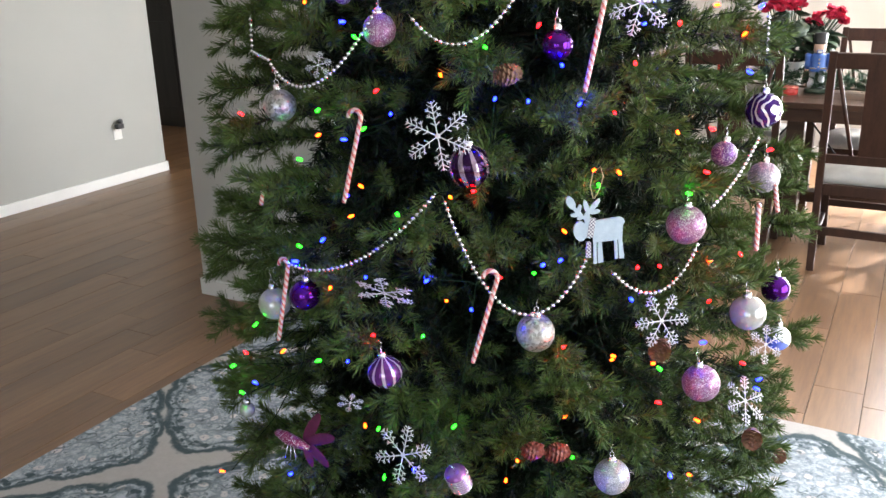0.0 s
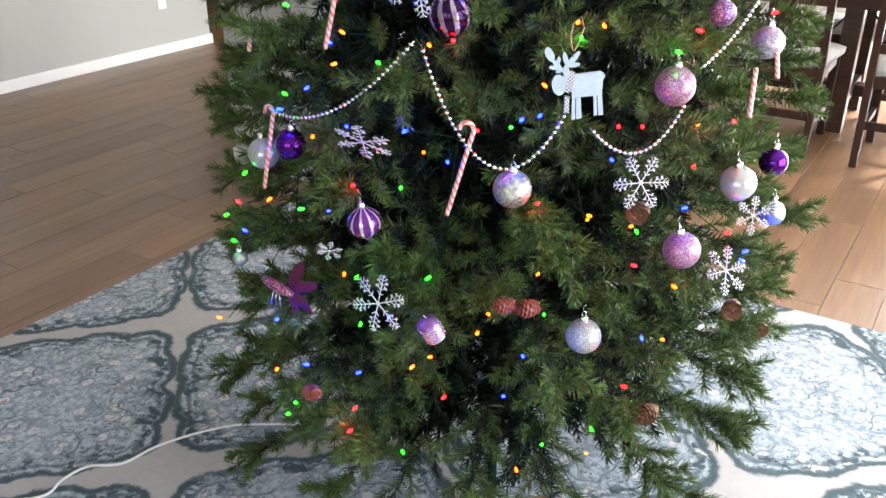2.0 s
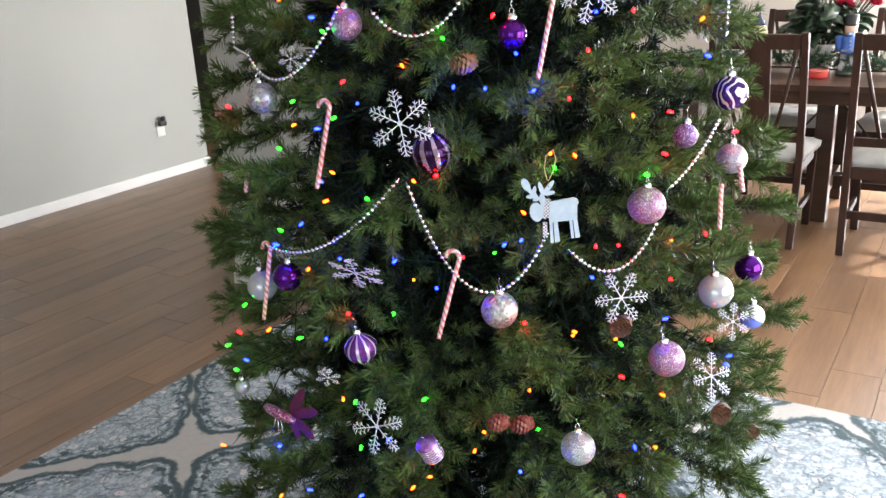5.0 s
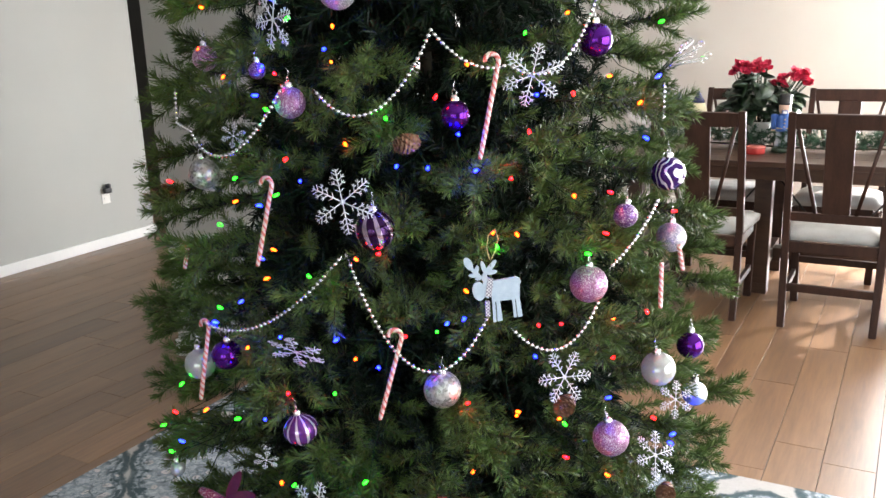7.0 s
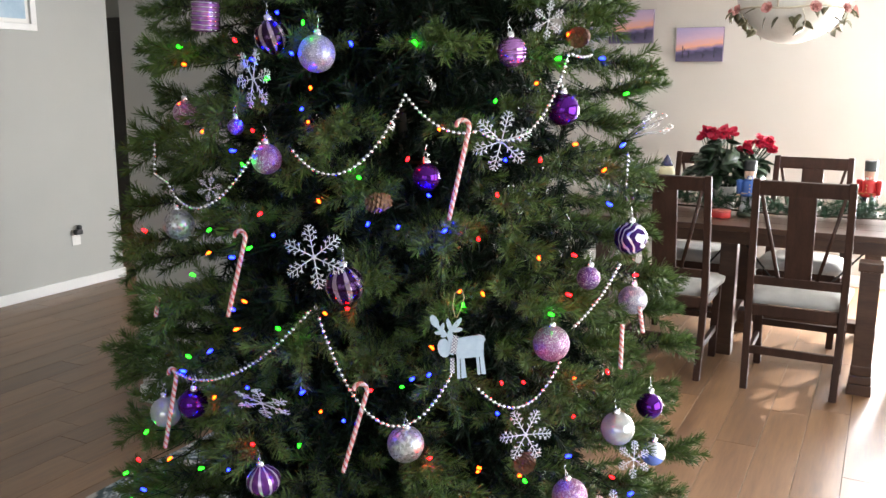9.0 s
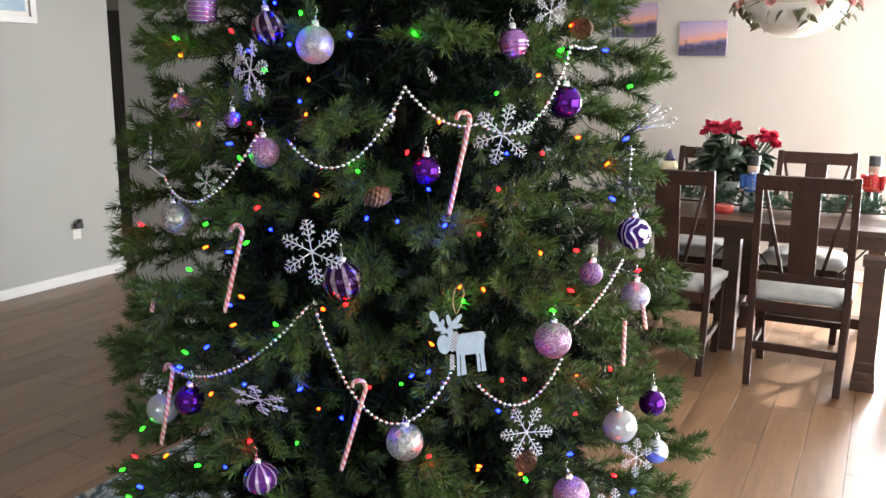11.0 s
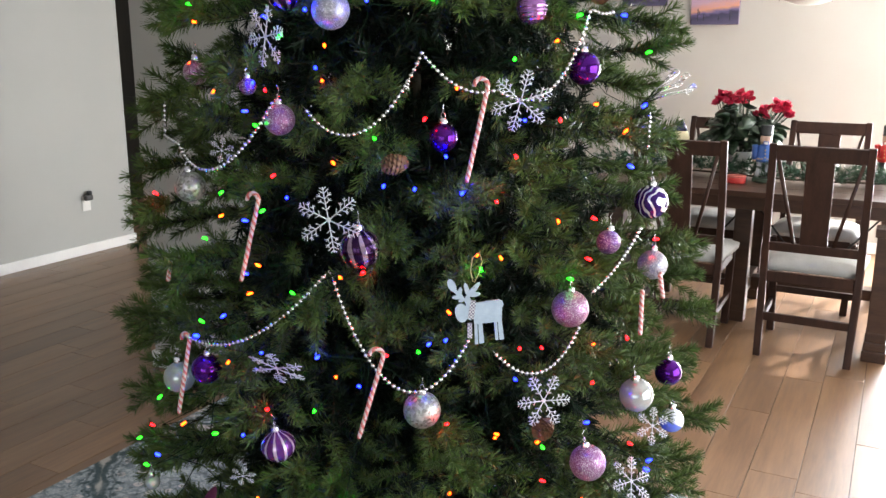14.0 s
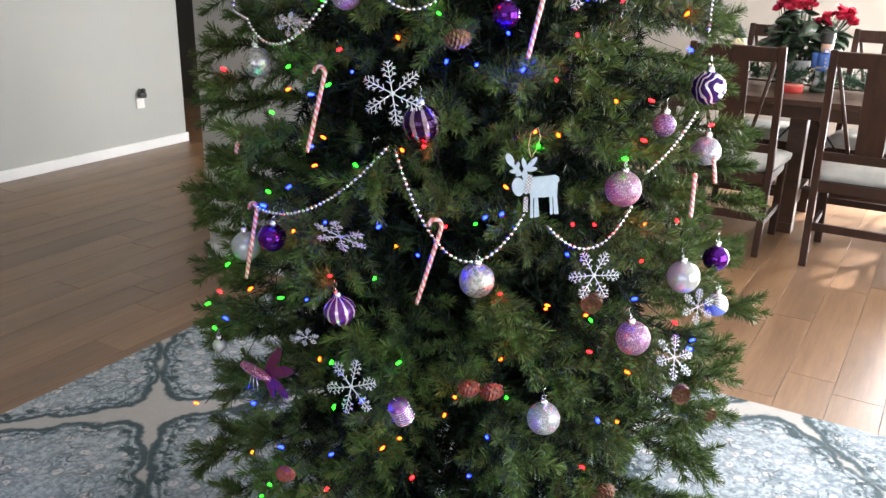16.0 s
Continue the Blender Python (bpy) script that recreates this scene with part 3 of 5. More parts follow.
def reach(z):
    """The tree's radius at height z."""
    if z < 0.28:
        return 0.50 + (0.713 - 0.50) * max(0.0, (z - 0.06) / 0.22)
    return 0.753 - 0.144 * z if z < 1.72 else max(0.03, 0.505 * (TOP - z) / 0.60)


def on_tree(deg, z, out=0.0):
    r = reach(z) + out
    return Vector((AX + r * math.cos(radians(deg)), AY + r * math.sin(radians(deg)), z))


HANGS = []        # (place, room it needs): twigs keep clear of these


def clear(p, r):
    HANGS.append((p.x, p.y, p.z, r))


# ---- ornament materials ----
def glitter(name, c1, c2, metal=0.55, scale=900.0):
    m = base_mat(name, c1, 0.34, metal)
    b = m.node_tree.nodes["Principled BSDF"]
    v = coords(m, "Object")
    g = node(m, "ShaderNodeTexVoronoi", Scale=scale)
    wire_up(m, v, g.inputs["Vector"])
    sep = m.node_tree.nodes.new("ShaderNodeSeparateColor")
    wire_up(m, g.outputs["Color"], sep.inputs[0])
    wire_up(m, ramp(m, sep.outputs[0], (0.1, c1), (0.8, c2), (0.97, (0.95, 0.92, 0.95))), b.inputs["Base Color"])
    bumped(m, sep.outputs[1], 0.9, 0.0015)
    return m


def banded(name, c1, c2, count, twist=0.0, width=0.5, rough=0.14, metal=0.75, rough2=0.3):
    """Stripes from pole to pole, twisted by height."""
    m = base_mat(name, c1, rough, metal)
    b = m.node_tree.nodes["Principled BSDF"]
    sep = m.node_tree.nodes.new("ShaderNodeSeparateXYZ")
    wire_up(m, coords(m, "Object"), sep.inputs[0])
    a = calc(m, "MULTIPLY", calc(m, "ARCTAN2", sep.outputs[1], sep.outputs[0]), count)
    a = calc(m, "ADD", a, calc(m, "MULTIPLY", sep.outputs[2], twist))
    a = calc(m, "ADD", a, calc(m, "MULTIPLY", noise_of(m, coords(m, "Object"), 45.0, 2.0), 1.2))
    s = calc(m, "ADD", calc(m, "MULTIPLY", calc(m, "SINE", a), 0.5), 0.5)
    k = ramp(m, s, (width - 0.06, (0, 0, 0)), (width + 0.06, (1, 1, 1)))
    wire_up(m, mixed(m, k, c1, c2), b.inputs["Base Color"])
    wire_up(m, calc(m, "ADD", rough, calc(m, "MULTIPLY", k, rough2 - rough)), b.inputs["Roughness"])
    return m


def crackled(name):
    m = base_mat(name, (0.72, 0.71, 0.68), 0.36, 0.7)
    b = m.node_tree.nodes["Principled BSDF"]
    g = node(m, "ShaderNodeTexVoronoi", Scale=210.0)
    wire_up(m, coords(m, "Object"), g.inputs["Vector"])
    sep = m.node_tree.nodes.new("ShaderNodeSeparateColor")
    wire_up(m, g.outputs["Color"], sep.inputs[0])
    wire_up(m, ramp(m, sep.outputs[0], (0.0, (0.22, 0.21, 0.19)), (1.0, (0.66, 0.65, 0.62))), b.inputs["Base Color"])
    bumped(m, sep.outputs[1], 1.0, 0.004)
    return m


def swirled(name):
    m = base_mat(name, (0.045, 0.012, 0.13), 0.16, 0.5)
    b = m.node_tree.nodes["Principled BSDF"]
    w = node(m, "ShaderNodeTexWave", Scale=24.0, Distortion=9.0, Detail=1.0, Detail_Scale=1.4)
    wire_up(m, coords(m, "Object"), w.inputs["Vector"])
    wire_up(m, mixed(m, ramp(m, w.outputs[0], (0.72, (0, 0, 0)), (0.80, (1, 1, 1))), (0.045, 0.012, 0.13), (0.78, 0.74, 0.80)), b.inputs["Base Color"])
    return m


M_BALL = {
    "silver_glitter": glitter("silver_glitter", (0.26, 0.26, 0.27), (0.54, 0.54, 0.55)),
    "silver_lilac": glitter("silver_lilac_glitter", (0.20, 0.19, 0.25), (0.42, 0.41, 0.47)),
    "pink": glitter("pink_glitter", (0.23, 0.085, 0.19), (0.45, 0.24, 0.39)),
    "purple_glitter": glitter("purple_glitter", (0.08, 0.02, 0.13), (0.24, 0.11, 0.32)),
    "purple": base_mat("shiny_purple_glass", (0.09, 0.010, 0.21), 0.10, 0.85),
    "ribbed": base_mat("shiny_lilac_glass", (0.44, 0.20, 0.52), 0.16, 0.85),
    "spiral": banded("purple_white_spiral", (0.03, 0.010, 0.04), (0.50, 0.38, 0.44), 9, 60, 0.72, 0.08, 0.75, 0.12),
    "wave": banded("dark_purple_wavy_stripe", (0.030, 0.006, 0.045), (0.48, 0.36, 0.46), 9, 60, 0.72, 0.08, 0.75, 0.12),
    "onion": banded("purple_upright_stripe", (0.15, 0.035, 0.22), (0.62, 0.48, 0.62), 10, 0, 0.80, 0.2, 0.55),
    "crackle": crackled("silver_crackle_glass"),
    "pearl": surface("pearly_white_glass", (0.40, 0.41, 0.39), (0.52, 0.53, 0.50), 40, 300, 0.12, 0.05, metal=0.45),
    "swirl": swirled("purple_white_swirl"),
    "bluewhite": banded("blue_white_glass", (0.16, 0.22, 0.60), (0.80, 0.82, 0.86), 1, 90, 0.5, 0.2, 0.2),
}
BALL_WORDS = {
    "silver_glitter": "silver glitter christmas ball", "silver_lilac": "silvery lilac glitter christmas ball", "pink": "pink glitter christmas ball",
    "purple_glitter": "small purple glitter christmas ball", "purple": "shiny deep purple glass christmas ball", "ribbed": "shiny lilac christmas ball with ribs",
    "spiral": "purple and white spiral-striped christmas ball", "wave": "dark purple christmas ball with wavy white stripes", "onion": "purple onion-shaped ornament with white upright stripes",
    "crackle": "silver crackle-glass christmas ball", "pearl": "pearly white glass christmas ball", "swirl": "dark purple christmas ball with white swirls", "bluewhite": "blue and white glass christmas ball",
}


M_DRUM = surface("lilac_foil", (0.30, 0.10, 0.36), (0.46, 0.22, 0.50), 60, 300, 0.22, 0.1, metal=0.6)


def drum_ornament(deg, z, size, tip):
    """A small ribbed drum with silver bands."""
    p = on_tree(deg, z, -0.01)
    clear(p, size * 0.55)
    t = thing("drum_ornament", "small lilac foil drum ornament with silver ribs hanging in the tree", "ornament", Matrix.Translation(p) @ pose(0, 0, 0, 0, 0, deg + 90) @ pose(0, 0, 0, *tip), "drums in the tree")
    r, h = size * 0.46, size
    bm = bmesh.new()
    lathe(bm, [(r * 0.3, -h / 2)] + [(r * (1.0 + 0.04 * math.cos(k * math.tau / 4)), h * (k / 28 - 0.5)) for k in range(1, 28)] + [(r * 0.3, h / 2)], 28)
    part("drum_body", bm, M_DRUM, t)
    for k in range(7):
        bm = bmesh.new()
        zz = h * ((k * 4 + 2) / 28 - 0.5)
        tube(bm, [(r * math.cos(a), r * math.sin(a), zz) for a in np.linspace(0, math.tau, 29)], 0.0011, 6)
        part("silver_rib", bm, M_SILVER, t, "thin silver band")
    bm = bmesh.new()
    tube(bm, [(0, 0, h / 2), (0.003, 0, h / 2 + 0.012), (0, 0, h / 2 + 0.022)], 0.0006, 5)
    part("hanging_loop", bm, M_SILVER, t, "thin wire loop")


def christmas_ball(kind, deg, z, size, out=-0.025, tilt=0.0):
    r = size / 2
    p = on_tree(deg, z, out)
    clear(p, r)
    t = thing("christmas_ball", BALL_WORDS[kind] + " hanging in the tree", "ornament", Matrix.Translation(p) @ pose(0, 0, 0, tilt, tilt * 0.6, deg * 3), "christmas balls in the tree")
    bm = bmesh.new()
    if kind == "onion":
        lathe(bm, [(0.001, -1.12 * r), (0.06 * r, -1.06 * r), (0.22 * r, -0.95 * r), (0.62 * r, -0.70 * r), (0.92 * r, -0.36 * r), (r, 0), (0.93 * r, 0.34 * r), (0.68 * r, 0.66 * r), (0.36 * r, 0.86 * r), (0.2 * r, 1.02 * r), (0.16 * r, 1.1 * r)], 28)
    elif kind == "ribbed":
        lathe(bm, [(r * math.sin(math.pi * k / 54) * (1 + 0.028 * math.cos(k * math.tau / 6)) + 1e-4, -r * math.cos(math.pi * k / 54)) for k in range(55)], 32)
    else:
        ball(bm, r, None, 0, 28, 20)
    part("ball", bm, M_BALL[kind], t)
    bm = bmesh.new()
    c = 0.0055 + r * 0.05
    lathe(bm, [(c, 0.93 * r), (c * 1.05, 1.0 * r), (c, 1.0 * r + 0.007), (c * 0.5, 1.0 * r + 0.009)], 14)
    part("cap", bm, M_SILVER, t, "silver cap")
    bm = bmesh.new()
    tube(bm, [(0.0035 * math.cos(a), 0, r + 0.012 + 0.0045 * math.sin(a)) for a in np.linspace(0, math.tau, 13)], 0.0007, 5)
    tube(bm, [(0, 0, r + 0.016), (0.001, -0.002, r + 0.023), (-0.002, 0.001, r + 0.03)], 0.0006, 5)
    part("hanging_loop", bm, M_SILVER, t, "thin wire loop")


def snowflake_mesh(bm, r, seed):
    rng = random.Random(seed)
    for k in range(6):
        m = Matrix.Rotation(k * math.tau / 6 + rng.uniform(-0.05, 0.05), 4, "Y")

        def seg(a, b, w):
            tube(bm, [m @ Vector(a), m @ Vector(b)], w, 5)

        seg((0, 0, 0), (0, 0, r), r * 0.021)
        for s, ln in ((0.30, 0.16), (0.48, 0.24), (0.64, 0.27), (0.80, 0.20), (0.92, 0.12)):
            for side in (-1, 1):
                a = Vector((0, 0, r * s))
                b = a + Vector((side * r * ln * 0.80, rng.uniform(-0.05, 0.05) * r, r * ln * 0.62))
                seg(a, b, r * 0.016)
                if ln > 0.2:
                    c = a.lerp(b, 0.6)
                    seg(c, c + Vector((0, 0, r * 0.10)), r * 0.015)
                    seg(c, c + Vector((side * r * 0.10, 0, 0)), r * 0.015)
    ball(bm, r * 0.085, Matrix.Diagonal((1, 0.5, 1, 1)), 0, 10, 6)


M_FLAKE = glitter("white_glitter_plastic", (0.66, 0.68, 0.72), (0.82, 0.83, 0.86), 0.05, 1400)
M_FLAKE_LILAC = glitter("lilac_glitter_plastic", (0.56, 0.52, 0.68), (0.76, 0.72, 0.84), 0.05, 1400)


def snowflake(deg, z, size, tip=(0, 0, 0), lilac=False, out=0.01):
    p = on_tree(deg, z, out)
    clear(p, size * 0.36)
    bm = bmesh.new()
    snowflake_mesh(bm, size / 2, int(deg * 10))
    ob = part("snowflake", bm, M_FLAKE_LILAC if lilac else M_FLAKE)
    ob.matrix_world = Matrix.Translation(p) @ pose(0, 0, 0, 0, 0, deg + 90) @ pose(0, 0, 0, *tip)
    tagged(ob, "lilac glittered plastic snowflake lying on a branch" if lilac else "white glittered plastic snowflake hanging on the tree", "ornament", "snowflakes in the tree")


M_CANE = [surface("candy_white", (0.64, 0.46, 0.44), (0.72, 0.55, 0.52), 60, 300, 0.25, 0.02), surface("candy_red", (0.55, 0.12, 0.11), (0.64, 0.20, 0.18), 60, 300, 0.25, 0.02)]


def candy_cane(a0, z0, a1, z1, out=0.012, hook=True, rad=0.0039):
    top, bot = on_tree(a0, z0, out), on_tree(a1, z1, out)
    up = (top - bot).normalized()
    left = Vector((math.sin(radians(a0)), -math.cos(radians(a0)), 0))
    left = (left - up * left.dot(up)).normalized()
    n = max(12, int((top - bot).length / 0.0022))
    pts = [bot.lerp(top - up * 0.014, k / n) for k in range(n + 1)]
    if hook:
        c = pts[-1] + left * 0.0108
        pts += [c + 0.0108 * (-left * math.cos(a) + up * math.sin(a)) for a in np.linspace(0.15, 3.5, 16)]
    bm = bmesh.new()
    tube(bm, pts, lambda s: rad * (0.8 + 0.2 * min(1, s * 25, (1 - s) * 25)), 10, 0, True, lambda i, k: 1 if (i * 0.9 + k) % 5 < 2.3 else 0)
    for s in (0.0, 0.25, 0.5, 0.75, 1.0):
        clear(bot.lerp(top, s), 0.007)
    tagged(part("candy_cane", bm, M_CANE), "red and white striped candy cane hooked on a branch" if hook else "striped candy cane half hidden among the needles", "ornament", "candy canes in the tree")


def bead_strand(name, *swags):
    bm = bmesh.new()
    for a0, z0, a1, z1, sag in swags:
        path = []
        for k in range(241):
            s = k / 240
            z = z0 + (z1 - z0) * s - 4 * sag * s * (1 - s)
            path.append(on_tree(a0 + (a1 - a0) * s, z, 0.012))
        tube(bm, path[::8], 0.0007, 4)
        run, last = 0.0, path[0]
        for p in path:
            run += (p - last).length
            last = p
            if run >= 0.0086:
                run = 0.0
                bmesh.ops.create_icosphere(bm, subdivisions=2, radius=0.0036, matrix=Matrix.Translation(p))
        for p in path[::14]:
            clear(p, 0.0055)
    for f in bm.faces:
        f.smooth = True
    tagged(part(name, bm, M_BEAD), "swag of silver beads draped across the tree", "garland", "bead garlands in the tree")


M_CONE = surface("brown_pine_cone", (0.10, 0.045, 0.022), (0.26, 0.13, 0.07), 90, 500, 0.7, 0.4)
M_REDCONE = surface("red_berry_cone", (0.12, 0.018, 0.012), (0.30, 0.07, 0.045), 90, 500, 0.55, 0.4)


def pine_cone(deg, z, size, mat=None, tip=(100, 20, 0)):
    p = on_tree(deg, z, 0.0)
    clear(p, size * 0.5)
    bm = bmesh.new()
    r, h = size * 0.44, size * 1.15
    ball(bm, 1, Matrix.Diagonal((r * 0.5, r * 0.5, h * 0.46, 1)), 0, 10, 8)
    for k in range(64):
        s = (k + 0.5) / 64
        a, zz = k * 2.39996, (s - 0.5) * h
        rr = r * math.sin(math.pi * (0.08 + 0.86 * s)) ** 0.6
        w = r * 0.42 * (1.1 - 0.4 * s)
        m = Matrix.Translation((0, 0, zz)) @ Matrix.Rotation(a, 4, "Z") @ Matrix.Translation((rr * 0.74, 0, 0)) @ Matrix.Rotation(-0.55 + 0.5 * s, 4, "Y")
        v = [bm.verts.new(m @ Vector(q)) for q in ((-rr * 0.3, -w * 0.4, 0), (rr * 0.28, -w, 0.0), (rr * 0.42, 0, w * 0.25), (rr * 0.28, w, 0), (-rr * 0.3, w * 0.4, 0), (rr * 0.1, 0, -w * 0.5))]
        for q in ((0, 1, 2), (0, 2, 4), (2, 3, 4), (0, 5, 1), (1, 5, 2), (2, 5, 3), (3, 5, 4), (4, 5, 0)):
            bm.faces.new([v[i] for i in q])
    ob = part("pine_cone", bm, mat or M_CONE)
    ob.matrix_world = Matrix.Translation(p) @ pose(0, 0, 0, 0, 0, deg) @ pose(0, 0, 0, *tip)
    tagged(ob, "reddish frosted pine cone among the needles" if mat else "brown open pine cone among the needles", "pine cone", "pine cones in the tree")


def plate(bm, pts, thick, mi=0):
    """A flat board in the xz plane from an outline, with thickness along y."""
    a = [bm.verts.new((x, -thick / 2, z)) for x, z in pts]
    b = [bm.verts.new((x, thick / 2, z)) for x, z in pts]
    fs = [bm.faces.new(a), bm.faces.new(b[::-1])]
    for k in range(len(pts)):
        fs.append(bm.faces.new((a[k - 1], b[k - 1], b[k], a[k])))
    for f in fs:
        f.material_index = mi


def oval(cx, cz, rx, rz, turn=0.0, n=16):
    c, s = math.cos(radians(turn)), math.sin(radians(turn))
    return [(cx + rx * math.cos(a) * c - rz * math.sin(a) * s, cz + rx * math.cos(a) * s + rz * math.sin(a) * c) for a in (math.tau * k / n for k in range(n))]


def stick(x0, z0, x1, z1, w):
    d = Vector((x1 - x0, z1 - z0))
    t = math.degrees(math.atan2(d.y, d.x))
    return oval((x0 + x1) / 2, (z0 + z1) / 2, d.length / 2 + w * 0.5, w, t)


def moose():
    u = 0.0003
    deg, z = -51.6, 1.098

    def q(pts):
        return [((x - 215) * u, (250 - y) * u) for x, y in pts]

    bm = bmesh.new()
    th = 0.0045
    plate(bm, q([(198, 225), (205, 208), (330, 184), (352, 192), (360, 208), (352, 225), (356, 300), (318, 306), (255, 314), (213, 322)]), th)
    plate(bm, q(oval(142, 262, 34, 52, -12)), th * 0.98)
    plate(bm, q([(160, 190), (185, 185), (195, 300), (165, 290)]), th * 0.96)
    for leg in ([(213, 318), (229, 320), (240, 428), (224, 432)], [(234, 320), (254, 314), (272, 420), (246, 428)], [(316, 306), (331, 304), (346, 402), (331, 405)], [(336, 304), (356, 299), (376, 398), (352, 402)]):
        plate(bm, q(leg), th * 0.94)
    for i, a in enumerate(((70, 95, 96, 140, 20), (96, 140, 150, 190, 11), (92, 180, 140, 176, 11), (130, 130, 124, 165, 10), (125, 198, 150, 190, 9), (152, 108, 172, 165, 12), (222, 100, 166, 178, 13), (228, 156, 182, 166, 11), (170, 170, 165, 205, 14))):
        plate(bm, q(stick(*a)), th * (0.92 - 0.012 * i))
    plate(bm, q([(186, 192), (214, 196), (208, 292), (176, 288)]), th * 1.25, 1)
    plate(bm, q([(178, 318), (200, 318), (206, 398), (182, 398)]), th * 1.2, 1)
    tube(bm, [(-0.007, 0, 0.047), (-0.012, 0.003, 0.065), (-0.010, 0.002, 0.085), (0.0, 0.0, 0.095), (0.005, -0.001, 0.08), (0.001, 0, 0.06), (-0.005, 0, 0.046)], 0.0009, 6, 2)
    blue = surface("pale_blue_painted_wood", (0.36, 0.44, 0.53), (0.46, 0.54, 0.61), 90, 500, 0.55, 0.15)
    m = base_mat("gingham_ribbon", (0.6, 0.6, 0.62), 0.8)
    ch = node(m, "ShaderNodeTexChecker", Scale=380.0, Color1=(0.66, 0.65, 0.66, 1), Color2=(0.12, 0.10, 0.16, 1))
    wire_up(m, coords(m, "Object"), ch.inputs[0])
    wire_up(m, ch.outputs[0], m.node_tree.nodes["Principled BSDF"].inputs["Base Color"])
    twine = surface("jute_twine", (0.36, 0.27, 0.13), (0.5, 0.4, 0.22), 200, 900, 0.9, 0.3)
    ob = part("moose_ornament", bm, [blue, m, twine])
    p = on_tree(deg, z, 0.028)
    ob.matrix_world = Matrix.Translation(p) @ pose(0, 0, 0, 0, 0, deg + 90 - 6) @ pose(0, 0, 0, 0, 3, 0)
    for dx, dz in ((0, 0), (-0.03, 0.0), (0.03, 0), (-0.03, 0.035), (0.01, -0.035), (0.035, -0.035), (0, 0.07)):
        clear(ob.matrix_world @ Vector((dx, 0, dz)), 0.022)
    tagged(ob, "pale blue painted wooden moose with a gingham scarf", "ornament")


def dragonfly():
    bm = bmesh.new()
    tube(bm, [(-0.045, -0.006, 0.012), (-0.025, -0.008, 0.008), (0, -0.006, 0), (0.02, -0.004, -0.006)], lambda s: 0.0025 + 0.008 * math.sin(math.pi * (0.15 + 0.75 * s)), 10)
    for a, ln, w in ((60, 0.072, 0.020), (20, 0.070, 0.022), (-40, 0.062, 0.021), (-75, 0.05, 0.016)):
        cx, cz = 0.004 + math.cos(radians(a)) * ln * 0.5, -0.002 + math.sin(radians(a)) * ln * 0.5
        pts = oval(cx, cz, ln * 0.5, w * 0.5, a, 18)
        v = [bm.verts.new((x, 0.004 + 0.003 * math.sin(40 * x), zz)) for x, zz in pts]
        w2 = [bm.verts.new((x, 0.0052 + 0.003 * math.sin(40 * x), zz)) for x, zz in pts]
        for f in [bm.faces.new(v), bm.faces.new(w2[::-1])] + [bm.faces.new((v[k - 1], w2[k - 1], w2[k], v[k])) for k in range(len(v))]:
            f.material_index = 1
    for k in range(3):
        tube(bm, [(-0.018 + 0.006 * k, -0.012, -0.004), (-0.024 + 0.012 * k, -0.016, -0.030)], 0.0012, 5, 2)
    mats = [glitter("magenta_glitter_body", (0.20, 0.02, 0.08), (0.38, 0.06, 0.17)), surface("magenta_gauze", (0.06, 0.003, 0.025), (0.12, 0.008, 0.05), 60, 700, 0.5, 0.4), M_SILVER]
    ob = part("dragonfly_ornament", bm, mats)
    p = on_tree(-97.8, 0.687, -0.015)
    clear(p, 0.028)
    ob.matrix_world = Matrix.Translation(p) @ pose(0, 0, 0, 0, 0, -97.8 + 90 + 10)
    tagged(ob, "magenta gauze dragonfly clipped to a branch", "ornament")


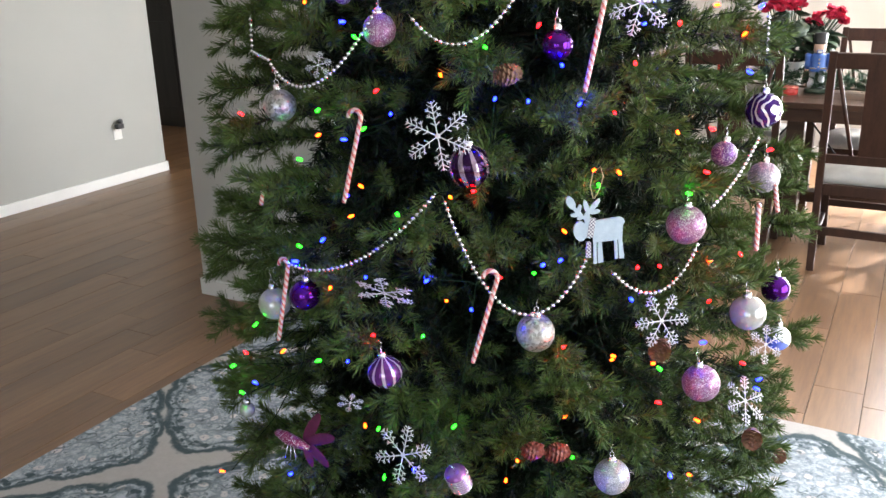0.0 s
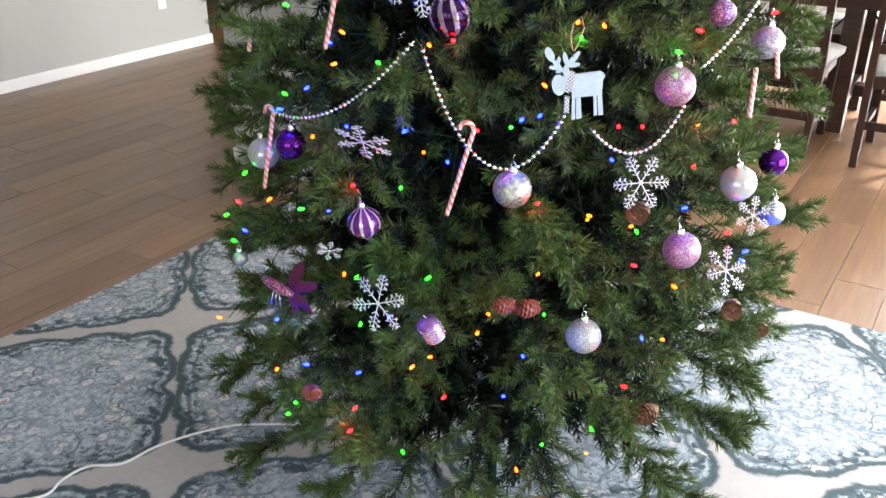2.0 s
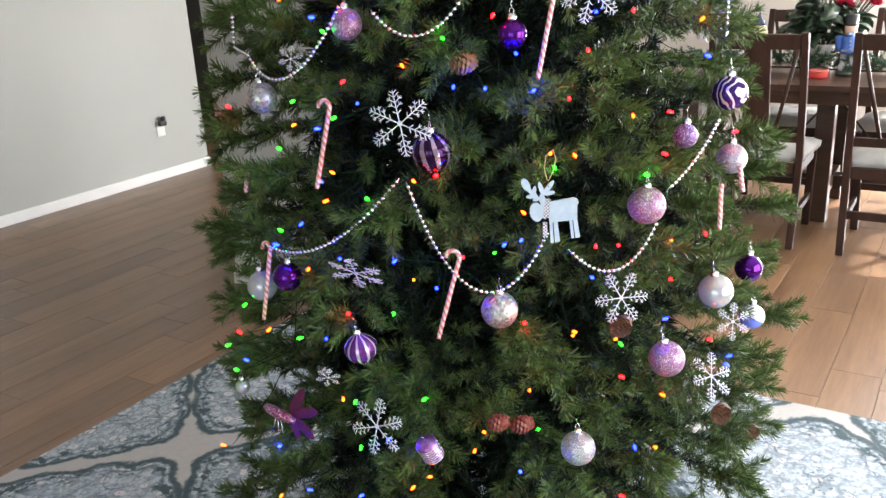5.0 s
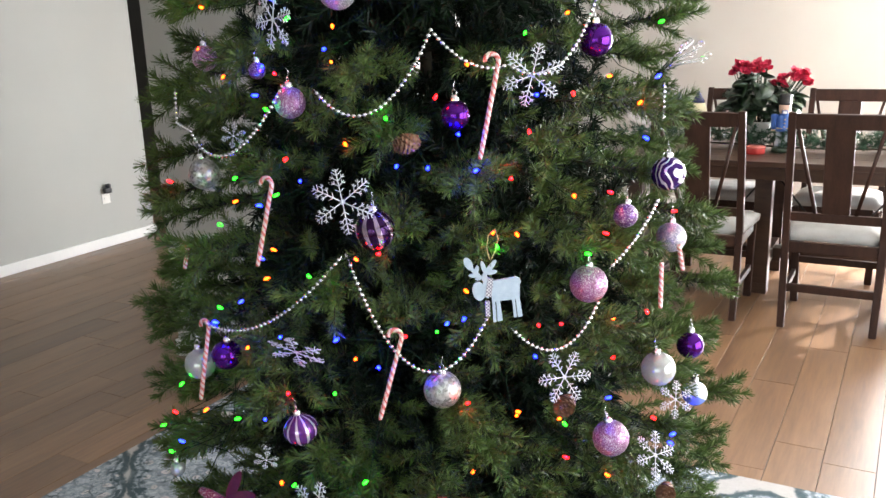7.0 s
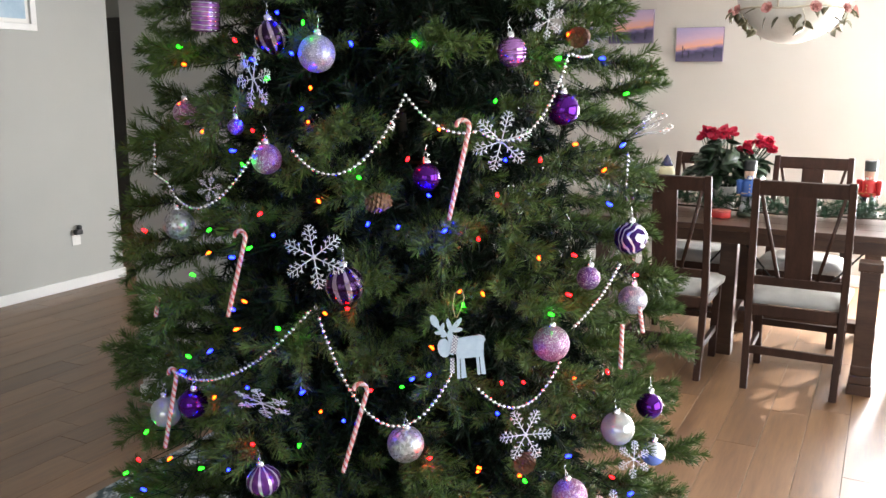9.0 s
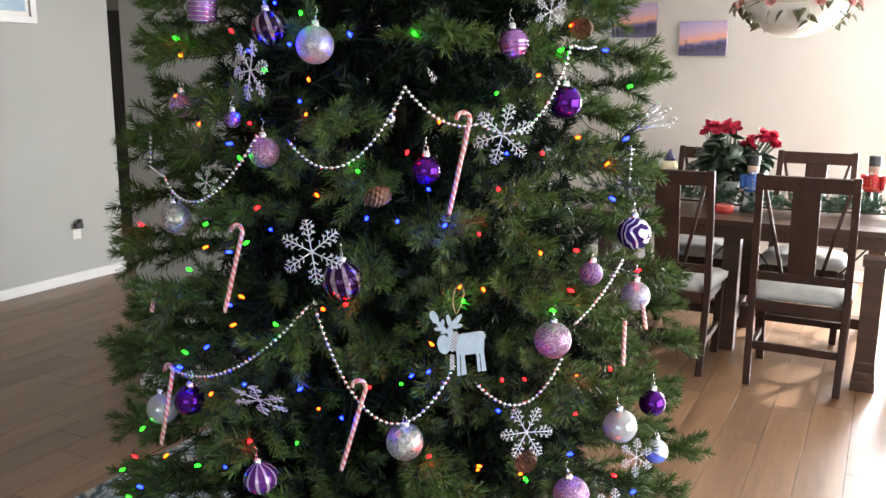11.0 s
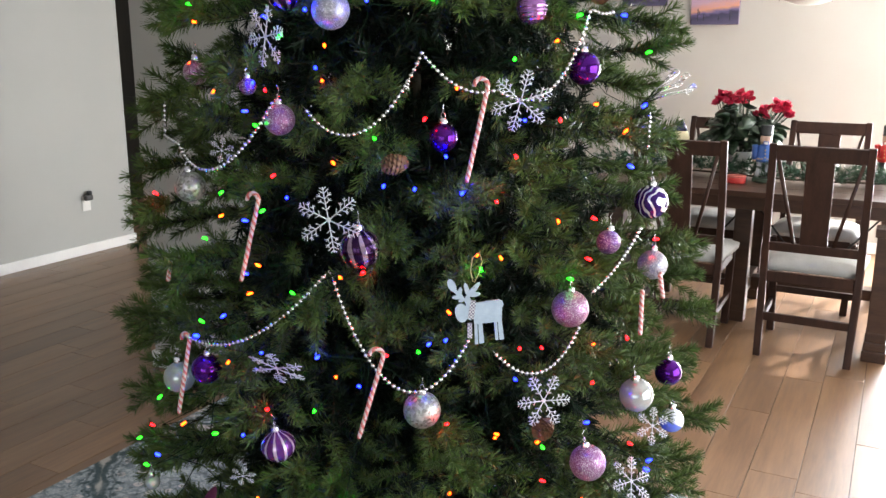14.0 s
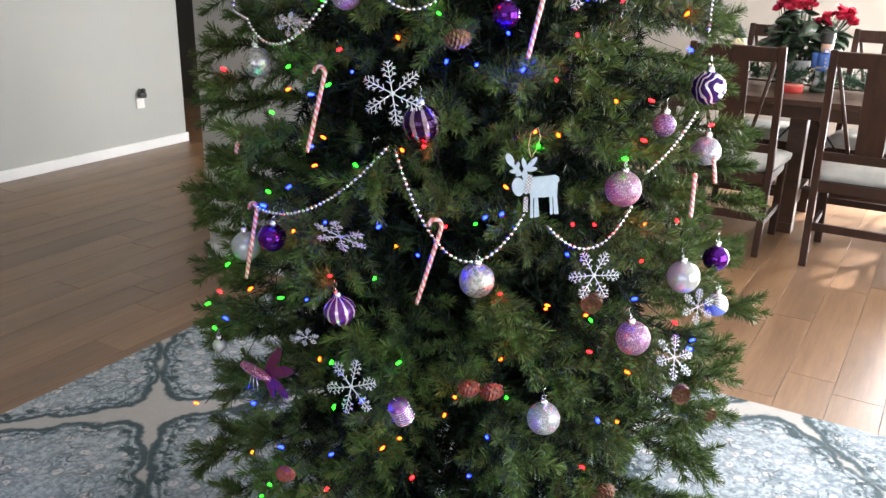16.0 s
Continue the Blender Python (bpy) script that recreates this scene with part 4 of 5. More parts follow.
def ornaments():
    for row in (
        ("silver_glitter", -75.5, 1.555, 0.061), ("spiral", -85.0, 1.582, 0.057), ("ribbed", -38.2, 1.560, 0.050),
        ("purple", -26.9, 1.465, 0.056), ("pink", -84.9, 1.383, 0.051), ("crackle", -107.2, 1.255, 0.055), ("purple", -55.4, 1.359, 0.046),
        ("wave", -69.5, 1.183, 0.066), ("swirl", -7.7, 1.220, 0.063), ("purple_glitter", -23.3, 1.169, 0.042), ("silver_lilac", -9.3, 1.105, 0.055),
        ("pink", -33.1, 1.068, 0.0635), ("pearl", -106.5, 0.911, 0.0575), ("purple", -98.8, 0.946, 0.0535), ("onion", -82.7, 0.845, 0.0585)):
        christmas_ball(*row, tilt=random.Random(row[1]).uniform(-9, 9))
    for row in (
        ("crackle", -59.3, 0.923, 0.061), ("pearl", -18.3, 0.883, 0.063), ("purple", -5.7, 0.887, 0.052), ("pink", -31.1, 0.795, 0.063),
        ("pink", -108.0, 1.454, 0.044), ("purple_glitter", -92.3, 1.434, 0.028), ("silver_glitter", -47.8, 0.671, 0.059), 
        ("pearl", -114.3, 0.678, 0.029), ("bluewhite", -6.1, 0.792, 0.048)):
        christmas_ball(*row, tilt=random.Random(row[1]).uniform(-9, 9))
    drum_ornament(-100.7, 1.619, 0.052, (0, 4, 0))
    drum_ornament(-70.7, 0.686, 0.040, (25, -18, 10))
    snowflake(-85.9, 1.514, 0.101, (6, 22, -20))
    snowflake(-73.7, 1.234, 0.105, (-5, -8, 5))
    snowflake(-42.9, 1.417, 0.100, (8, 12, -14))
    snowflake(-81.6, 0.990, 0.098, (41, 6, 10), True)
    snowflake(-40.8, 0.936, 0.090, (-14, 30, -14))
    snowflake(-32.4, 1.611, 0.065, (10, 0, 0))
    snowflake(-94.1, 1.332, 0.044, (10, 15, 30))
    snowflake(-78.4, 0.728, 0.105, (-8, 10, -10))
    snowflake(-18.8, 0.837, 0.068, (-20, 10, -30))
    snowflake(-24.9, 0.757, 0.088, (-38, 25, -20))
    snowflake(-86.8, 0.800, 0.044, (20, 15, 30))
    for row in ((-85.6, 1.269, -88.5, 1.125), (-48.2, 1.452, -52.3, 1.294), (-99.0, 1.017, -100.8, 0.873), (-64.7, 1.035, -68.5, 0.891)):
        candy_cane(*row)
    for row in ((-105.6, 1.145, -106.3, 1.095), (-19.2, 1.10, -20.9, 1.009), (-13.9, 1.12, -13.3, 1.058)):
        candy_cane(*row, hook=False)
    bead_strand("bead_garland", (-111.8, 1.404, -110.6, 1.345, 0.0), (-110.6, 1.345, -105.5, 1.334, 0.0), (-105.5, 1.334, -83.9, 1.411, 0.070))
    bead_strand("bead_garland", (-78.3, 1.408, -59.1, 1.490, 0.078), (-59.1, 1.490, -47.0, 1.435, 0.024), (-47.0, 1.435, -28.3, 1.560, 0.064), (-28.3, 1.560, -22.2, 1.559, 0.006))
    bead_strand("bead_garland", (-101.5, 1.016, -73.9, 1.150, 0.055))
    bead_strand("bead_garland", (-72.9, 1.146, -52.0, 1.056, 0.130))
    bead_strand("bead_garland", (-48.8, 1.028, -34.1, 1.049, 0.054))
    bead_strand("bead_garland", (-31.5, 1.100, -19.0, 1.193, 0.006))
    bead_strand("bead_garland", (-13.3, 1.389, -15.4, 1.316, 0.0))
    for row in ((-63.6, 1.321, 0.036), (-40.6, 0.884, 0.037), (-24.2, 1.587, 0.038), (-38.3, 0.525, 0.038), (-22.3, 0.673, 0.037), (-54.6, 0.375, 0.03), (-14.0, 0.60, 0.026)):
        pine_cone(*row, tip=(100, (row[0] * 7) % 60 - 30, (row[0] * 13) % 40))
    for row in ((-60.1, 0.742, 0.032), (-56.7, 0.737, 0.034), (-90.1, 0.520, 0.032)):
        pine_cone(*row, mat=M_REDCONE, tip=(100, (row[0] * 7) % 60 - 30, 0))
    moose(), dragonfly()


ornaments()

# ---- string lights: bearing round the trunk, height ----
BULBS = {
    "blue": [(-83.0, 1.62), (-87.7, 1.545), (-80.0, 1.555), (-68.3, 1.568), (-77.8, 1.467), (-90.8, 1.442), (-90.4, 1.396), (-90.7, 1.215), (-89.7, 1.128), (-81.9, 1.261), (-16.8, 1.553), (-41.7, 1.385), (-19.9, 1.301), (-55.2, 1.331), (-65.5, 1.283), (-60.3, 1.282), (-52.7, 1.277), (-94.2, 1.052), (-98.1, 1.013), (-75.4, 1.011), (-89.2, 0.853), (-107.9, 0.765), (-55.6, 1.037), (-44.4, 0.967), (-58.1, 1.034), (-68.8, 0.967), (-17.5, 0.758), (-32.9, 0.879), (-86.0, 1.001), (-12.5, 1.397), (-99.7, 0.618), (-92.0, 0.56), (-82.4, 0.576), (-77.1, 0.698), (-57.3, 0.657), (-59.7, 0.582), (-39.6, 0.671), (-52.0, 0.364), (-18.3, 0.746)],
    "green": [(-107.9, 1.568), (-85.0, 1.516), (-77.4, 1.602), (-57.2, 1.571), (-87.9, 1.372), (-95.3, 1.261), (-86.6, 1.237), (-100.5, 1.173), (-80.7, 1.105), (-98.3, 1.035), (-108.0, 0.878), (-93.3, 0.852), (-76.5, 0.913), (-116.1, 0.766), (-29.6, 1.55), (-42.6, 1.482), (-67.0, 1.36), (-34.6, 1.126), (-59.9, 1.027), (-50.1, 1.157), (-40.9, 0.855), (-9.0, 1.49), (-112.7, 0.725), (-81.4, 0.683), (-83.0, 0.755), (-71.2, 0.776), (-93.3, 0.483), (-95.5, 0.446), (-74.6, 0.451), (-54.1, 0.717), (-54.0, 0.489), (-47.1, 0.517)],
    "red": [(-90.9, 1.575), (-87.5, 1.429), (-83.7, 1.298), (-46.9, 1.258), (-28.5, 1.219), (-43.5, 1.331), (-68.6, 1.147), (-84.4, 0.908), (-64.8, 1.017), (-55.6, 0.911), (-20.5, 0.996), (-40.2, 1.019), (-44.0, 1.021), (-58.8, 1.387), (-33.9, 1.381), (-11.7, 1.159), (-30.6, 1.154), (-117.0, 1.232), (-113.9, 0.795), (-31.1, 0.943), (-22.6, 0.81), (-82.3, 0.516), (-82.7, 0.473), (-68.2, 0.575), (-40.8, 0.793), (-41.8, 0.578), (-47.4, 0.358)],
    "amber": [(-75.6, 1.499), (-75.7, 1.447), (-100.2, 1.425), (-104.1, 1.538), (-107.8, 1.471), (-73.8, 1.318), (-95.0, 1.222), (-88.9, 1.096), (-71.9, 1.141), (-86.1, 1.149), (-92.0, 0.978), (-101.1, 0.849), (-53.4, 1.436), (-72.6, 0.979), (-48.2, 0.885), (-30.2, 1.008), (-36.4, 1.224), (-46.8, 1.173), (-50.5, 1.175), (-26.1, 1.591), (-35.4, 1.509), (-27.2, 1.407), (-19.5, 1.357), (-55.2, 1.087), (-121.9, 0.509), (-85.3, 0.756), (-70.6, 0.637), (-73.2, 0.618), (-62.2, 0.724), (-63.8, 0.685), (-55.1, 0.79), (-48.4, 0.879), (-41.1, 0.856), (-35.5, 0.652), (-47.4, 0.463), (-57.7, 0.442), (-97.6, 0.535), (-33.3, 0.74)],
}
GLOW = {"blue": ((0.0005, 0.0011, 1.0), 130.0), "green": ((0.0022, 1.0, 0.0018), 26.0), "red": ((1.0, 0.0009, 0.0014), 38.0), "amber": ((1.0, 0.020, 0.0009), 20.0)}


def bulb_mat(name, color, strength):
    m = base_mat(name, color, 0.2)
    b = m.node_tree.nodes["Principled BSDF"]
    b.inputs["Emission Color"].default_value, b.inputs["Emission Strength"].default_value = (*color, 1), strength
    return m


def string_lights():
    t = thing("string_lights", "string of lit multicoloured mini lights wound through the tree", "string lights", pose(AX, AY, 0))
    rng = random.Random(11)
    places = []
    for color, spots in BULBS.items():
        bm = bmesh.new()
        lathe(bm, [(0.0012, -0.002), (0.0020, -0.0005), (0.0025, 0.003), (0.0023, 0.0056)], 10)
        lathe(bm, [(0.0022, 0.0057), (0.0017, 0.0072), (0.0005, 0.0082)], 10)
        glow, power = GLOW[color]
        me = mesh_of("bulb", bm, bulb_mat(color + "_lit_bulb", glow, power))
        for deg, z in spots:
            p = on_tree(deg, z, rng.uniform(-0.022, 0.004))
            clear(p, 0.0065)
            ob = new("bulb", me)
            ob.parent = t
            ob.matrix_local = Matrix.Translation(p - Vector((AX, AY, 0))) @ pose(0, 0, 0, rng.uniform(45, 115), 0, deg + 90 + rng.uniform(-40, 40)) @ Matrix.Scale(1.0, 4)
            tagged(ob, "lit " + color + " bulb")
            places.append(p)
    here, rest, run = places[0], places[1:], []

    def lay(run):
        if len(run) > 3:
            bm = bmesh.new()
            tube(bm, run, 0.0008, 5)
            part("wire", bm, M_GREENWIRE, t, "thin dark green wire")

    while rest:
        nxt = min(rest, key=lambda q: (q - here).length)
        rest.remove(nxt)
        if (nxt - here).length > 0.17:
            lay(run)
            run = []
        for s in (0.0, 0.25, 0.5, 0.75):
            v = here.lerp(nxt, s)
            d = Vector((v.x - AX, v.y - AY, 0)).normalized()
            run.append(v - d * (0.016 + 0.085 * math.sin(math.pi * s)) - Vector((AX, AY, 0.004)))
        here = nxt
    lay(run)


string_lights()


# ---- the tree's branches ----
HANG = np.array(HANGS)


def needle_arrays(P, D, rng, length=0.023, width=0.0017, per=5, spread=(62, 28), frac=None):
    """Flat tapering needles round stations P with axes D; returns quads as an array (n, 4, 3)."""
    n = len(P)
    D = D / np.linalg.norm(D, axis=1, keepdims=True)
    ref = np.where(np.abs(D[:, 2:3]) < 0.9, np.array([[0, 0, 1.0]]), np.array([[1.0, 0, 0]]))
    U = np.cross(D, ref)
    U /= np.linalg.norm(U, axis=1, keepdims=True)
    V = np.cross(D, U)
    P, D, U, V = (np.repeat(a, per, axis=0) for a in (P, D, U, V))
    f = np.repeat(frac if frac is not None else np.linspace(0, 1, n), per)
    m = len(P)
    a = rng.uniform(0, 2 * np.pi, m)
    sp = np.radians(spread[0] + (spread[1] - spread[0]) * f + rng.normal(0, 8, m))
    rad = np.cos(a)[:, None] * U + np.sin(a)[:, None] * V
    N = np.cos(sp)[:, None] * D + np.sin(sp)[:, None] * rad
    N[:, 2] += 0.06
    L = (length * rng.uniform(0.72, 1.15, m))[:, None]
    S = np.cross(N, D)
    S /= np.linalg.norm(S, axis=1, keepdims=True) + 1e-9
    T = np.cross(N, S)
    roll = rng.uniform(-1.2, 1.2, m)[:, None]
    S = S * np.cos(roll) + T * np.sin(roll)
    P = P + D * rng.uniform(-0.002, 0.002, (m, 1))
    w = width / 2
    return np.stack([P - S * w, P + N * L - S * w * 0.45, P + N * L + S * w * 0.45, P + S * w], axis=1)


def prism(P, rad):
    """A thin three-sided twig through the points P."""
    D = np.gradient(P, axis=0)
    D /= np.linalg.norm(D, axis=1, keepdims=True)
    ref = np.array([0.13, 0.21, 1.0])
    U = np.cross(D, ref)
    U /= np.linalg.norm(U, axis=1, keepdims=True)
    V = np.cross(D, U)
    ring = [P + rad[:, None] * (math.cos(k * 2.0944) * U + math.sin(k * 2.0944) * V) for k in range(3)]
    out = []
    for k in range(3):
        a, b = ring[k], ring[(k + 1) % 3]
        out.append(np.stack([a[:-1], b[:-1], b[1:], a[1:]], axis=1))
    return np.concatenate(out)


def quads_mesh(name, groups, mats):
    """One mesh from groups of quads, a material for each group."""
    Q = np.concatenate(groups)
    me = bpy.data.meshes.new(name)
    n = len(Q)
    me.vertices.add(n * 4), me.loops.add(n * 4), me.polygons.add(n)
    me.vertices.foreach_set("co", Q.reshape(-1).astype(np.float32))
    me.loops.foreach_set("vertex_index", np.arange(n * 4, dtype=np.int32))
    me.polygons.foreach_set("loop_start", np.arange(0, n * 4, 4, dtype=np.int32))
    me.polygons.foreach_set("loop_total", np.full(n, 4, dtype=np.int32))
    me.polygons.foreach_set("material_index", np.concatenate([np.full(len(g), i, dtype=np.int32) for i, g in enumerate(groups)]))
    me.update(calc_edges=True)
    for k in mats:
        me.materials.append(k)
    return me


HANG_OUT = HANG[:, :2] - np.array([[AX, AY]])
HANG_OUT = np.c_[HANG_OUT / np.linalg.norm(HANG_OUT, axis=1, keepdims=True), np.zeros(len(HANG))]


def free_of_hangs(pts, extra, ahead=0.07):
    """Which points leave room for what hangs there, and for its outer side."""
    c = pts.mean(axis=0)
    span = np.abs(pts - c).max() * 1.3 + ahead + 0.045
    near = np.abs(HANG[:, :3] - c).max(axis=1) < span
    if not near.any():
        return np.ones(len(pts), bool)
    h, o = HANG[near], HANG_OUT[near]
    d = pts[:, None, :] - h[None, :, :3]
    s = np.clip((d * o).sum(axis=2), 0.0, ahead)
    d -= s[:, :, None] * o
    return ((d * d).sum(axis=2) > (h[:, 3] + extra) ** 2).all(axis=1)


def branch(deg, z, tip_r, rng, parent, rise, drop):
    a = math.radians(deg)
    o, side = np.array([math.cos(a), math.sin(a), 0.0]), np.array([-math.sin(a), math.cos(a), 0.0])
    start = np.array([AX, AY, z]) + o * 0.02
    L = max(0.10, tip_r - 0.03)
    s = np.linspace(0, 1, 14)
    bend = rng.normal(0, 0.03) * L
    stem = start + np.outer(s * L, o) + np.outer(bend * s * s, side)
    stem[:, 2] += L * (rise * s - drop * s * s)
    wood = [prism(stem, np.linspace(0.0035, 0.0014, 14))]
    dark, light = [], []

    def at(u):
        i = u * 13
        k = min(12, int(i))
        return stem[k] + (stem[k + 1] - stem[k]) * (i - k), stem[k + 1] - stem[k]

    def twig(u, swing, lift, ln, tip):
        p, d = at(u)
        d = d / np.linalg.norm(d)
        w = d * math.cos(swing) + side * math.sin(swing) + np.array([0, 0, lift])
        w /= np.linalg.norm(w)
        n = max(6, int(ln / (0.0056 if tip else 0.0060)))
        k = np.linspace(0, 1, n)
        P = p + np.outer(k * ln, w)
        P[:, 2] += ln * rng.uniform(-0.22, 0.16) * k * k
        big = free_of_hangs(P, 0.004, 0.07)
        if not big.all():
            n2 = int(np.argmin(big))
            if n2 < 5:
                return
            P, k, n = P[:n2], k[:n2], n2
        wood.append(prism(P[::3] if n > 8 else P, np.full(len(P[::3] if n > 8 else P), 0.0012)))
        D = np.gradient(P, axis=0)
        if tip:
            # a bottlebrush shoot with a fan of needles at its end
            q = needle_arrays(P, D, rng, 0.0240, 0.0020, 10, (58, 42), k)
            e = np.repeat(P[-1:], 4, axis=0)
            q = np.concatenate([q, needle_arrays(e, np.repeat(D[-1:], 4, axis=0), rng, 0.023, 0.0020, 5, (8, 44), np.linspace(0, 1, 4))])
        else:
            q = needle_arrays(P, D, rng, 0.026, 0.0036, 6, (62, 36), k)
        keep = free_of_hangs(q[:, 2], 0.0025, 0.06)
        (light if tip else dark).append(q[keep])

    n = max(6, int(L * 16))
    for i in range(n):
        u = 0.34 + 0.62 * (i + rng.uniform(0.1, 0.9)) / n
        sgn = 1 if i % 2 else -1
        ln = rng.uniform(0.060, 0.100) * (1.15 - 0.30 * u) * (0.7 + 0.3 * min(1, L / 0.4))
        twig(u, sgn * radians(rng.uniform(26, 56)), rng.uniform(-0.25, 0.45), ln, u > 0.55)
    # inner twigs, in the green that carries the tree's inner shade in its colour
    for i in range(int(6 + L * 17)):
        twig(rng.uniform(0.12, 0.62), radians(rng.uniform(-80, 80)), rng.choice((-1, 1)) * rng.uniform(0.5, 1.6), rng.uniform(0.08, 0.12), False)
    for swing, lift in ((0.0, 0.04), (0.55, 0.1), (-0.55, 0.1), (rng.uniform(-0.4, 0.4), 0.6), (rng.uniform(-0.4, 0.4), -0.5)):
        twig(0.93, swing + rng.normal(0, 0.1), lift, rng.uniform(0.050, 0.085), True)
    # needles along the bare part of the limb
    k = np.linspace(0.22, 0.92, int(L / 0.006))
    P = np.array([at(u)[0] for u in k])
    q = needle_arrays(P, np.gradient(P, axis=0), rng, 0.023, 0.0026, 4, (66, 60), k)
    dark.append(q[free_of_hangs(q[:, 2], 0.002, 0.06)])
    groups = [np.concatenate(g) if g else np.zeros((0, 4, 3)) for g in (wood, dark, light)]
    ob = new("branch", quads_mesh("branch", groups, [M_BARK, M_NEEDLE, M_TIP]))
    ob.parent = parent
    ob.matrix_parent_inverse = parent.matrix_world.inverted()


def christmas_tree():
    t = thing("christmas_tree", "full green artificial christmas tree standing on the rug", "christmas tree")
    bm = bmesh.new()
    tube(bm, [(AX, AY, 0.03), (AX, AY, 1.2), (AX, AY, TOP - 0.05)], lambda s: 0.022 - 0.014 * s, 12)
    part("trunk", bm, M_BARK, t, "dark metal trunk pole")
    for k in range(4):
        bm = bmesh.new()
        a = k * math.pi / 2 + 0.5
        tube(bm, [(AX + 0.02 * math.cos(a), AY + 0.02 * math.sin(a), 0.13), (AX + 0.2 * math.cos(a), AY + 0.2 * math.sin(a), 0.06), (AX + 0.33 * math.cos(a), AY + 0.33 * math.sin(a), 0.022)], 0.011, 8)
        part("stand_leg", bm, M_GREENWIRE, t, "green metal stand leg")
    rng = np.random.default_rng(5)
    z, level = 0.25, 0
    while z < TOP - 0.08:
        R = reach(z)
        n = max(6, int(round(2 * math.pi * R / (0.222 if z > 0.3 else 0.26))))
        for k in range(n):
            deg = 360 * (k + 0.5 * (level % 2)) / n + rng.normal(0, 4) - 60
            zz = z + rng.normal(0, 0.016)
            rise = 0.10 if z > 0.3 else 0.0
            drop = rng.uniform(0.02, 0.17) + (rng.uniform(0.0, 0.10) if z < 0.3 else 0)
            branch(deg, zz, (R - (0.008 if z > 0.6 else 0.03)) * rng.uniform(0.87, 1.04), rng, t, rise, drop)
        z += 0.108 if z < 1.7 else 0.10
        level += 1


christmas_tree()


# ---- lamp over the table ----
M_ALABASTER = surface("alabaster_glass", (0.66, 0.64, 0.58), (0.76, 0.74, 0.69), 12, 90, 0.3, 0.05)
M_LEAFMETAL = surface("painted_leaf_metal", (0.07, 0.075, 0.03), (0.14, 0.12, 0.06), 40, 200, 0.5, 0.1)
M_ROSE = surface("dusty_rose_enamel", (0.42, 0.16, 0.15), (0.58, 0.30, 0.27), 60, 300, 0.5, 0.1)
M_CREAMMETAL = surface("cream_painted_metal", (0.42, 0.38, 0.28), (0.55, 0.50, 0.40), 30, 200, 0.5, 0.1)


def leaf_mesh(ln, w, fold=0.25, mat=None, heart=False):
    bm = bmesh.new()
    n = 6
    rows = []
    for k in range(n + 1):
        s = k / n
        hw = w / 2 * (math.sin(math.pi * (0.12 + 0.88 * s) ** 0.75) if not heart else math.sin(math.pi * min(1.0, 0.25 + 0.75 * s)) ** 0.8) * (1 if k < n else 0.02)
        y, z = ln * s, -0.25 * ln * s * s
        rows.append([bm.verts.new((-hw, y, z + hw * fold)), bm.verts.new((0, y, z)), bm.verts.new((hw, y, z + hw * fold)), bm.verts.new((0, y, z - 0.0012))])
    for a, b in zip(rows, rows[1:]):
        bm.faces.new((a[0], a[1], b[1], b[0])), bm.faces.new((a[1], a[2], b[2], b[1]))
        bm.faces.new((a[3], a[0], b[0], b[3])), bm.faces.new((a[2], a[3], b[3], b[2]))
    return mesh_of("leaf", bm, mat, True)


def rose_mesh(r, mat):
    bm = bmesh.new()
    rng = random.Random(3)
    for ring, (n, rr, tip) in enumerate(((3, 0.35, 10), (5, 0.65, 30), (6, 1.0, 55))):
        for k in range(n):
            m = Matrix.Rotation(math.tau * (k + 0.4 * ring) / n, 4, "Z") @ Matrix.Rotation(radians(tip + rng.uniform(-6, 6)), 4, "X")
            g = [[bm.verts.new(m @ Vector((u * r * 0.55 * math.sin(0.5 + 2.2 * v), -r * 0.10 - 0.06 * r * u * u, r * rr * v))) for u in (-1, -0.4, 0.4, 1)] for v in (0.0, 0.4, 0.75, 1.0)]
            for i in range(3):
                for j in range(3):
                    bm.faces.new((g[i][j], g[i][j + 1], g[i + 1][j + 1], g[i + 1][j]))
    return mesh_of("flower", bm, mat, True)


def sub(name, mesh, parent, m, label=""):
    ob = new(name, mesh)
    ob.parent = parent
    ob.matrix_local = m
    return tagged(ob, label)


